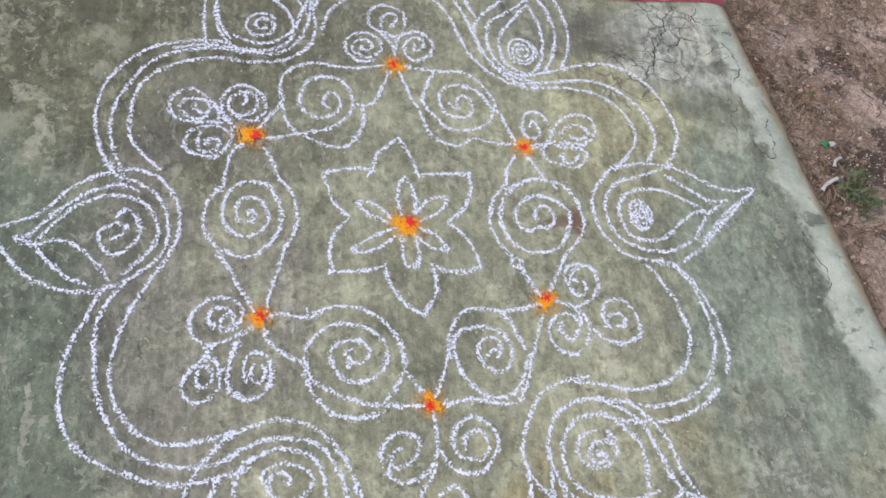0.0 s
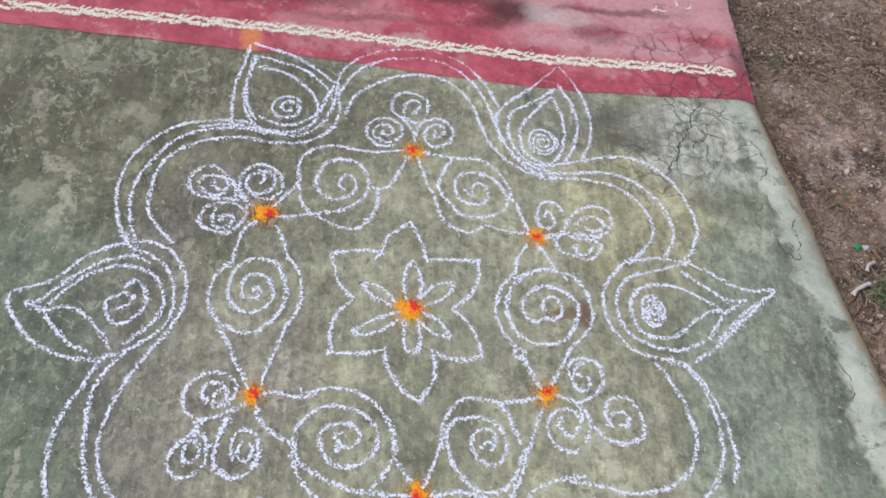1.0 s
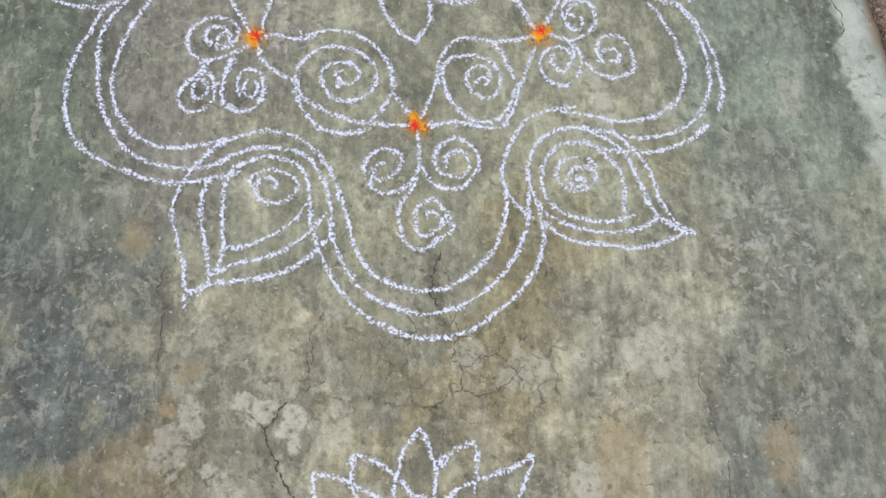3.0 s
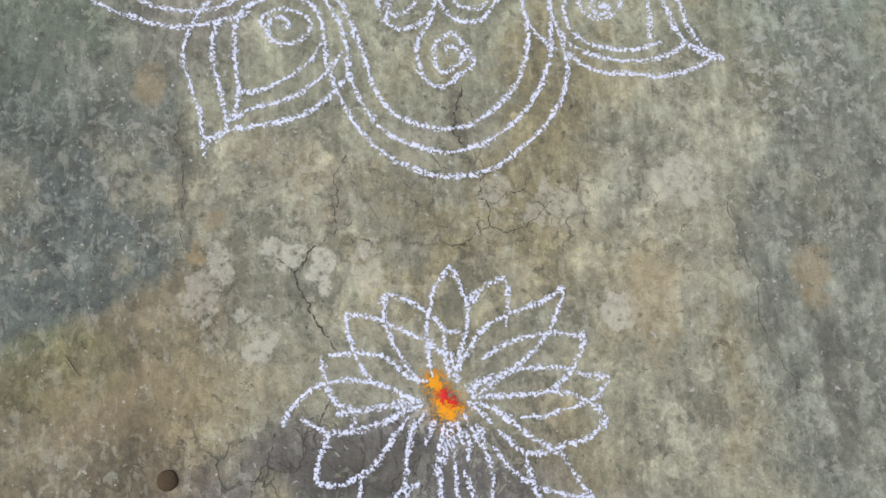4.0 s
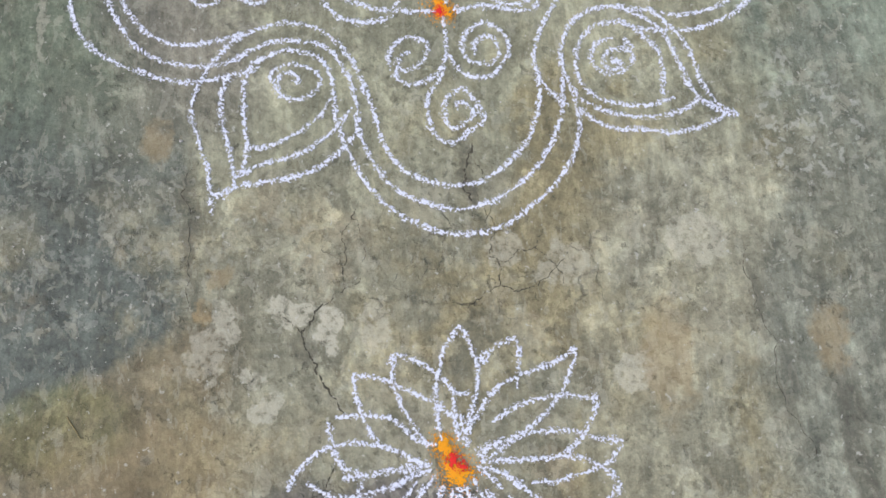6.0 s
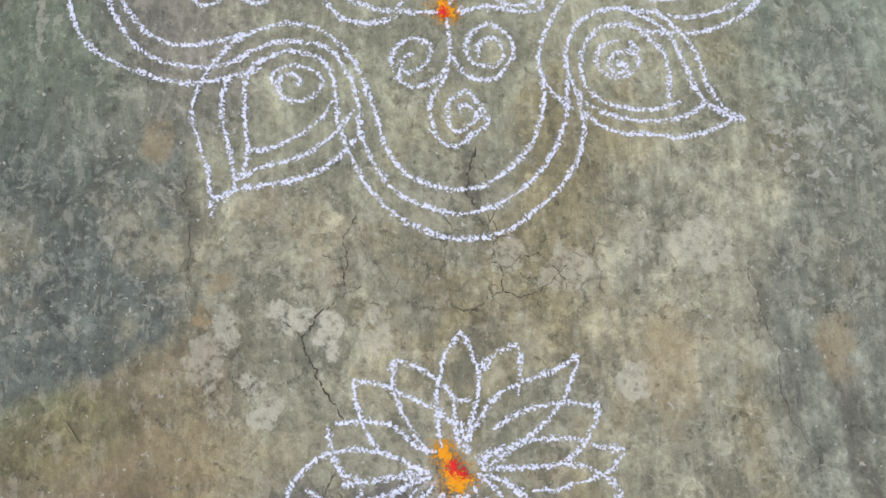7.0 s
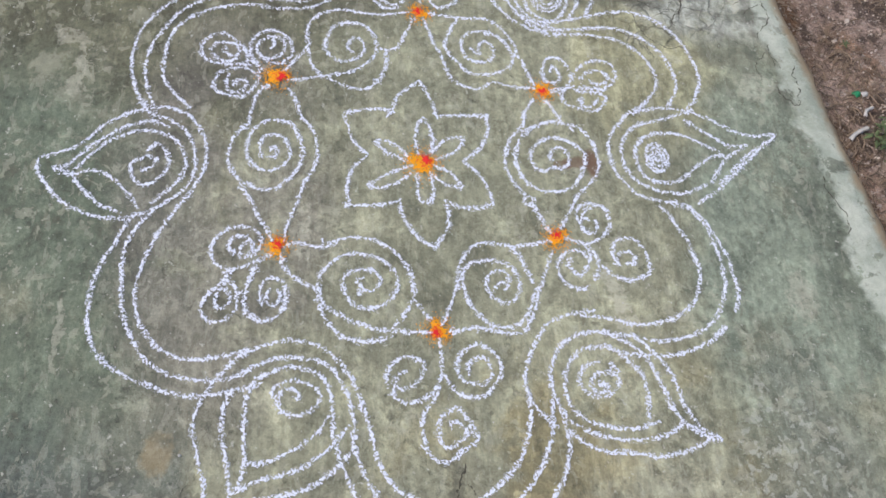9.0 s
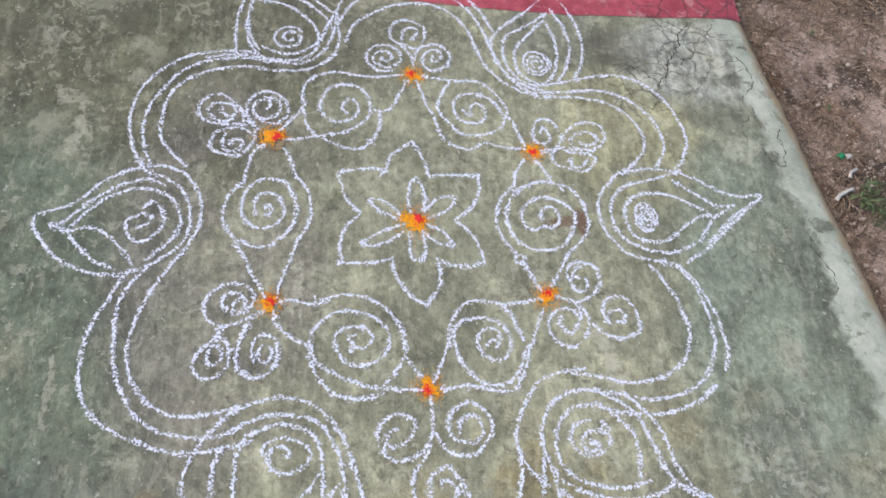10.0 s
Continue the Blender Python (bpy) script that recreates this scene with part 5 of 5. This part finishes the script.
line(m, "petal", [(-0.163, -1.276), (-0.118, -1.256), (-0.069, -1.233)])
line(m, "petal", [(-0.070, -1.137), (-0.082, -1.176), (-0.089, -1.211), (-0.096, -1.280), (-0.101, -1.302)])
line(m, "petal", [(-0.275, -1.133), (-0.256, -1.102), (-0.220, -1.077), (-0.175, -1.070), (-0.130, -1.077), (-0.087, -1.097), (-0.056, -1.110)])
line(m, "petal", [(-0.246, -1.122), (-0.215, -1.143), (-0.170, -1.149), (-0.126, -1.141), (-0.077, -1.122)])
line(m, "petal", [(-0.192, -1.120), (-0.143, -1.118), (-0.090, -1.110), (-0.054, -1.108)])
line(m, "petal", [(-0.204, -1.071), (-0.190, -1.104), (-0.159, -1.119), (-0.173, -1.146)])
line(m, "petal", [(-0.210, -1.034), (-0.206, -1.054), (-0.202, -1.075)])
line(m, "petal", [(-0.198, -1.030), (-0.155, -1.028), (-0.109, -1.038), (-0.078, -1.069), (-0.045, -1.082)])
line(m, "petal", [(-0.168, -0.964), (-0.160, -1.020), (-0.144, -1.057), (-0.130, -1.077)])
line(m, "petal", [(-0.169, -0.966), (-0.133, -0.973), (-0.097, -0.989), (-0.049, -1.016)])
line(m, "petal", [(-0.104, -0.938), (-0.107, -0.979), (-0.091, -1.027), (-0.067, -1.067), (-0.054, -1.080)])
line(m, "petal", [(-0.102, -0.938), (-0.069, -0.951), (-0.035, -0.976), (-0.008, -1.005), (0.015, -1.005)])
line(m, "petal", [(-0.048, -1.013), (-0.022, -1.038), (-0.008, -1.048)])
line(m, "vein", [(0.014, -1.122), (0.033, -1.135), (0.053, -1.154)])
line(m, "vein", [(0.013, -1.096), (0.033, -1.087), (0.056, -1.083)])
line(m, "vein", [(0.019, -1.110), (0.040, -1.112), (0.071, -1.109)])
line(m, "vein", [(0.004, -1.132), (0.017, -1.158), (0.030, -1.187)])
line(m, "vein", [(-0.007, -1.143), (-0.000, -1.165), (0.005, -1.190)])
line(m, "vein", [(-0.037, -1.143), (-0.050, -1.161), (-0.058, -1.181)])
line(m, "vein", [(-0.049, -1.128), (-0.064, -1.139), (-0.077, -1.155)])
line(m, "vein", [(0.001, -1.088), (-0.004, -1.059), (-0.007, -1.032)])
line(m, "vein", [(-0.056, -1.111), (-0.081, -1.113), (-0.108, -1.118)])
line(m, "vein", [(-0.055, -1.117), (-0.089, -1.126), (-0.119, -1.139)])
line(m, "vein", [(-0.005, -1.077), (0.015, -1.048), (0.033, -1.031)])
line(m, "vein", [(0.016, -1.103), (0.048, -1.086), (0.088, -1.079)])
line(m, "vein", [(0.013, -1.117), (0.036, -1.124), (0.073, -1.141), (0.089, -1.157)])
line(m, "vein", [(-0.017, -1.151), (-0.023, -1.181), (-0.029, -1.210)])
# powder
powder((0.000, 0.000), 0.0275, (0.009, 0.007))
powder((-0.291, 0.213), 0.0246, (-0.281, 0.211))
powder((0.264, 0.183), 0.0187, (0.263, 0.181))
powder((0.011, 0.393), 0.0191, (0.008, 0.395))
powder((-0.280, -0.184), 0.0188, (-0.276, -0.180))
powder((0.254, -0.171), 0.0191, (0.254, -0.165))
powder((0.014, -0.359), 0.0185, (0.010, -0.363))
powder((-0.017, -1.124), 0.0225, (-0.022, -1.106))
powder((-0.034, -1.084), 0.0145, (-0.008, -1.116))


# ---- cracks, crumbs and small finds on the slab ----
def crack(knots, half, seed=0):
    """A jagged dark fissure: every leg between knots is broken again and again by midpoint offsets."""
    rng = random.Random(seed + int(abs(knots[0][0] * 9973) + abs(knots[0][1] * 7919)))
    pts = [Vector(k) for k in knots]
    for _ in range(3):
        out = [pts[0]]
        for p, q in zip(pts, pts[1:]):
            side = Vector((p.y - q.y, q.x - p.x))
            out += [(p + q) / 2 + side * rng.uniform(-0.22, 0.22), q]
        pts = out
    ribbon("crack", spline(pts, 0.002), half, 0.0003, CRACK, slab, base=0.0003, shake=0.0008)


def crack_tree(x, y, heading, long, half, seed):
    """A crack that wanders off from (x, y), forking and thinning as it goes."""
    rng = random.Random(seed)
    todo = [(x, y, radians(heading), long, half)]
    while todo:
        px, py, a, left, w = todo.pop()
        pts = [(px, py)]
        while left > 0:
            a += rng.uniform(-0.75, 0.75)
            step = rng.uniform(0.012, 0.028)
            px, py, left = px + math.cos(a) * step, py + math.sin(a) * step, left - step
            pts.append((px, py))
            if left > 0.035 and rng.random() < 0.42 and w > 0.0007:
                todo.append((px, py, a + rng.choice((-1, 1)) * rng.uniform(0.7, 1.4), left * rng.uniform(0.35, 0.7), w * 0.7))
        if len(pts) > 2:
            crack(pts, w, seed)


slab = bpy.data.objects["floor"]
crack([(-0.148, -0.814), (-0.190, -0.838), (-0.208, -0.856)], 0.0010)
crack([(-0.208, -0.852), (-0.230, -0.880), (-0.243, -0.900), (-0.233, -0.934), (-0.222, -0.962), (-0.198, -1.000), (-0.184, -1.024)], 0.0022)
crack([(-0.243, -0.900), (-0.258, -0.880), (-0.272, -0.868)], 0.0012)
crack([(-0.290, -1.160), (-0.302, -1.190), (-0.314, -1.207), (-0.332, -1.239), (-0.338, -1.300)], 0.0016)
crack([(0.047, -0.600), (0.038, -0.626), (0.030, -0.646), (0.026, -0.675), (0.040, -0.703)], 0.0022)
crack([(0.050, -0.635), (0.060, -0.650), (0.060, -0.672)], 0.0012)
crack([(0.070, -0.759), (0.058, -0.790), (0.074, -0.822), (0.073, -0.841), (0.042, -0.860), (0.018, -0.875)], 0.0013)
crack([(0.691, 0.588), (0.660, 0.545), (0.657, 0.510), (0.636, 0.478), (0.608, 0.419), (0.588, 0.370)], 0.0022)
crack([(0.756, 0.590), (0.738, 0.560), (0.712, 0.535), (0.682, 0.475), (0.650, 0.440)], 0.0015)
crack([(0.788, 0.199), (0.798, 0.172), (0.816, 0.150), (0.832, 0.155)], 0.0018)
crack([(0.833, -0.030), (0.838, -0.075), (0.852, -0.110), (0.850, -0.167)], 0.0018)
crack([(0.842, 0.260), (0.838, 0.205), (0.832, 0.155)], 0.0013)
crack([(-0.408, -0.620), (-0.412, -0.700), (-0.414, -0.780), (-0.418, -0.850)], 0.0008)
crack([(0.487, -0.800), (0.482, -0.900), (0.505, -0.985), (0.547, -1.143)], 0.0008)
for k, tree in enumerate(((0.700, 0.570, -20, 0.10, 0.0013), (0.660, 0.545, 200, 0.08, 0.0012), (0.608, 0.419, 240, 0.14, 0.0013), (0.500, 0.370, -60, 0.13, 0.0011), (0.560, 0.250, 120, 0.09, 0.0009),
                          (0.073, -0.841, -30, 0.11, 0.0010), (0.066, -0.800, 20, 0.14, 0.0010), (0.070, -0.759, 70, 0.07, 0.0008), (-0.158, -1.170, -80, 0.16, 0.0012), (-0.300, -1.190, -10, 0.16, 0.0011), (-0.060, -1.190, 230, 0.12, 0.0011),
                          (-0.150, -0.700, -110, 0.13, 0.0008), (0.790, 0.480, -80, 0.15, 0.0014), (0.800, 0.320, -70, 0.12, 0.0013), (0.740, 0.720, 250, 0.11, 0.0012))):
    crack_tree(*tree, 30 + k)


def scatter(name, count, region, size, material, label, category, seed, high=0.6, ground=None):
    """Loose crumbs as small faceted lumps, one object."""
    rng = random.Random(seed)
    verts, faces = [], []
    for _ in range(count):
        x, y = rng.uniform(region[0], region[1]), rng.uniform(region[2], region[3])
        if ground and x < edge_x(y) + 0.012:
            continue
        s = size * rng.uniform(0.35, 1.0) * (2.2 if rng.random() < 0.05 else 1.0)
        z = ground(x, y) if ground else 0.0005
        a0, b = rng.uniform(0, 6.28), len(verts)
        for k in range(5):
            a = a0 + k * 1.2566
            r = s * rng.uniform(0.7, 1.2)
            verts.append((x + r * math.cos(a), y + r * math.sin(a) * 0.8, z - s * 0.2))
        for k in range(5):
            a = a0 + k * 1.2566 + 0.5
            r = s * rng.uniform(0.45, 0.85)
            verts.append((x + r * math.cos(a), y + r * math.sin(a) * 0.8, z + s * high * rng.uniform(0.6, 1.1)))
        for k in range(5):
            m = (k + 1) % 5
            faces += [(b + k, b + m, b + 5 + k), (b + m, b + 5 + m, b + 5 + k)]
        faces.append(tuple(b + 5 + k for k in range(5)))
    return tagged(mesh_object(name, verts, faces, material, smooth=False), label, category, kind="stuff")


scatter("chalk_crumbs", 90, (-0.85, 0.75, -1.3, 0.6), 0.0018, PLASTIC, "tiny white chalk crumbs strewn on the cement", "crumbs", 3)
scatter("gravel", 8000, (0.85, 1.55, -0.5, 1.35), 0.0040, PEBBLE, "loose grit and pebbles on the reddish soil", "gravel", 5, 0.7, soil_z)


def dry_litter():
    """Dead grass blades and rootlets lying on the soil, thickest against the slab and to the north."""
    rng = random.Random(11)
    verts, faces = [], []
    made = 0
    while made < 6500:
        x, y = rng.uniform(0.84, 1.5), rng.uniform(-0.5, 1.35)
        if x < edge_x(y) + 0.015:
            continue
        keep = 0.06 + 1.10 * max(0.0, noise.noise((x * 5.5, y * 5.5, 9.0))) + (0.45 if x - edge_x(y) < 0.06 else 0) + (0.35 if y > 0.62 else 0)
        if rng.random() > keep:
            continue
        made += 1
        a, long, w = rng.uniform(0, 6.28), rng.uniform(0.008, 0.042), rng.uniform(0.0006, 0.0017)
        bend = rng.uniform(-1.2, 1.2)
        b = len(verts)
        px, py = x, y
        for k in range(5):
            z = soil_z(px, py) + 0.002 + 0.006 * math.sin(k / 4 * 3.14) * rng.random()
            nx, ny = -math.sin(a) * w, math.cos(a) * w
            verts += [(px + nx, py + ny, z), (px - nx, py - ny, z), (px, py, z + w * 1.4)]
            if k:
                q = b + 3 * k
                faces += [(q - 3, q, q + 2, q - 1), (q - 1, q + 2, q + 1, q - 2)]
            px, py = px + math.cos(a) * long / 4, py + math.sin(a) * long / 4
            a += bend / 4
    return tagged(mesh_object("dry_litter", verts, faces, LITTER), "dead brown grass blades and rootlets on the soil", "dry grass", kind="stuff")


dry_litter()


def weed(x, y, size, leaves, seed):
    """A small weed: a few stems, each with folded pointed leaves."""
    rng = random.Random(seed)
    z0 = soil_z(x, y)
    top = tagged(new("weed"), "small green weed growing in the soil", "plant", "weeds beside the slab")
    top.location = (x, y, z0)
    for s in range(max(2, leaves // 5)):
        a, lean = rng.uniform(0, 6.28), rng.uniform(0.3, 0.9)
        tip = Vector((math.cos(a) * lean, math.sin(a) * lean, 0.9)) * size
        verts, faces = [], []
        for k in range(5):
            p, r = tip * (k / 4), 0.0012 * (1 - 0.15 * k)
            p = p + Vector((0, 0, -0.002)) if k == 0 else p
            for m in range(4):
                verts.append((p.x + r * math.cos(m * 1.57), p.y + r * math.sin(m * 1.57), p.z))
            if k:
                for m in range(4):
                    q = (k - 1) * 4
                    faces.append((q + m, q + (m + 1) % 4, q + 4 + (m + 1) % 4, q + 4 + m))
        mesh_object("stem", verts, faces, STEM, top)
        for _ in range(5):
            at = tip * rng.uniform(0.45, 1.0)
            b, long = rng.uniform(0, 6.28), size * rng.uniform(0.30, 0.55)
            d, side = Vector((math.cos(b), math.sin(b), rng.uniform(-0.2, 0.5))), Vector((-math.sin(b), math.cos(b), 0))
            verts, faces = [], []
            for k, w in enumerate((0.03, 0.13, 0.17, 0.11, 0.01)):
                c = at + d * long * k / 4 - Vector((0, 0, long * 0.05 * k * k / 4))
                for u, h in ((-1, 0.10), (0, 0.0), (1, 0.10)):
                    verts.append(tuple(c + side * u * w * long + Vector((0, 0, h * long * w * 3))))
                if k:
                    q = k * 3
                    faces += [(q - 3, q - 2, q + 1, q), (q - 2, q - 1, q + 2, q + 1)]
            leaf = mesh_object("leaf", verts, faces, LEAF, top)
            thick = leaf.modifiers.new("thickness", "SOLIDIFY")
            thick.thickness = 0.0004
    return top


weed(1.045, 0.110, 0.050, 30, 1)
weed(1.070, 0.075, 0.040, 20, 2)
weed(1.060, 0.145, 0.030, 10, 3)
weed(0.950, 0.800, 0.034, 15, 4)
weed(1.060, 0.640, 0.024, 10, 5)
weed(1.030, 0.400, 0.026, 10, 6)


def grass_tuft(x, y, size, blades, seed, material, label):
    """A tuft of thin arching blades, each a folded strip that narrows to its tip."""
    rng = random.Random(seed)
    top = tagged(new("grass_tuft"), label, "grass", "grass tufts beside the slab")
    top.location = (x, y, soil_z(x, y) - 0.002)
    for _ in range(blades):
        a, lean, long = rng.uniform(0, 6.28), rng.uniform(0.3, 1.1), size * rng.uniform(0.6, 1.2)
        ox, oy = rng.gauss(0, size * 0.22), rng.gauss(0, size * 0.22)
        d, side = Vector((math.cos(a), math.sin(a), 0)), Vector((-math.sin(a), math.cos(a), 0))
        verts, faces = [], []
        for k in range(6):
            u = k / 5
            c = Vector((ox, oy, 0)) + d * long * lean * u * (0.4 + 0.6 * u) + Vector((0, 0, long * (u - 0.55 * lean * u * u)))
            w = 0.0014 * (1.05 - u)
            verts += [tuple(c - side * w), tuple(c + Vector((0, 0, -w))), tuple(c + side * w)]
            if k:
                q = 3 * k
                faces += [(q - 3, q - 2, q + 1, q), (q - 2, q - 1, q + 2, q + 1)]
        mesh_object("blade", verts, faces, material, top)


for k, (x, y, size) in enumerate(((1.050, 0.125, 0.060), (1.080, 0.100, 0.055), (1.065, 0.060, 0.045))):
    grass_tuft(x, y, size, 22, 50 + k, LEAF, "tuft of thin green grass on the soil")
for k, (x, y, size) in enumerate(((0.975, 0.400, 0.040), (0.990, 0.360, 0.045), (1.010, 0.430, 0.045), (0.960, 0.640, 0.040), (1.040, 0.720, 0.050), (1.120, 0.660, 0.045), (1.000, 0.060, 0.035), (1.030, 0.000, 0.045))):
    grass_tuft(x, y, size, 18, 70 + k, LITTER, "tuft of dry brown grass on the soil")


def bent_strip(name, knots, half, material, label, category, lift):
    """A scrap of film that lies crumpled on the soil."""
    pts = spline(knots, 0.004)
    verts, faces = [], []
    for i, p in enumerate(pts):
        d = (pts[min(i + 1, len(pts) - 1)] - pts[max(i - 1, 0)]).normalized()
        side = Vector((-d.y, d.x))
        w = half * (1 + 0.3 * noise.noise((i * 0.4, 0, 3)))
        for u in (-1, -0.3, 0.4, 1):
            q = p + side * u * w
            verts.append((q.x, q.y, soil_z(q.x, q.y) + lift + 0.004 * noise.noise((i * 0.5, u * 2, 7)) + 0.003 * (1 - u * u)))
        if i:
            for j in range(3):
                a = (i - 1) * 4 + j
                faces.append((a, a + 1, a + 5, a + 4))
    ob = mesh_object(name, verts, faces, material)
    ob.modifiers.new("thickness", "SOLIDIFY").thickness = 0.0006
    return tagged(ob, label, category)


bent_strip("plastic_strip", [(0.974, 0.116), (0.990, 0.131), (1.010, 0.142), (1.029, 0.150)], 0.0048, PLASTIC, "crumpled white plastic strip lying on soil by a weed", "litter", 0.010)
bent_strip("plastic_strip", [(1.027, 0.179), (1.034, 0.194), (1.046, 0.203), (1.057, 0.207)], 0.0036, PLASTIC, "crumpled white plastic strip lying on soil by a weed", "litter", 0.010)
bent_strip("sweet_wrapper", [(1.022, 0.243), (1.030, 0.249), (1.040, 0.247)], 0.0075, GREEN, "scrap of green plastic wrapper lying on soil", "litter", 0.006)
bent_strip("paper_scrap", [(1.040, 0.245), (1.050, 0.249), (1.058, 0.245)], 0.0065, PLASTIC, "scrap of white paper lying on soil", "litter", 0.006)

straw = ribbon("straw", spline([(-0.598, -0.999), (-0.588, -1.016), (-0.576, -1.035)]), 0.0010, 0.0018, STRAW, None)
tagged(straw, "short yellow straw lying on the cement", "straw")


def round_stone(x, y, radius):
    bm = bmesh.new()
    bmesh.ops.create_icosphere(bm, subdivisions=3, radius=radius)
    for v in bm.verts:
        v.co *= 1 + 0.12 * noise.noise(v.co * 60)
        v.co.z = max(v.co.z * 0.35, -radius * 0.1)
    me = bpy.data.meshes.new("pebble")
    bm.to_mesh(me)
    bm.free()
    me.materials.append(RUSTY)
    me.polygons.foreach_set("use_smooth", [True] * len(me.polygons))
    ob = new("pebble", me)
    ob.location = (x, y, radius * 0.1)
    return tagged(ob, "flat round rusty-brown pebble on the cement", "stone")


round_stone(-0.449, -1.199, 0.016)
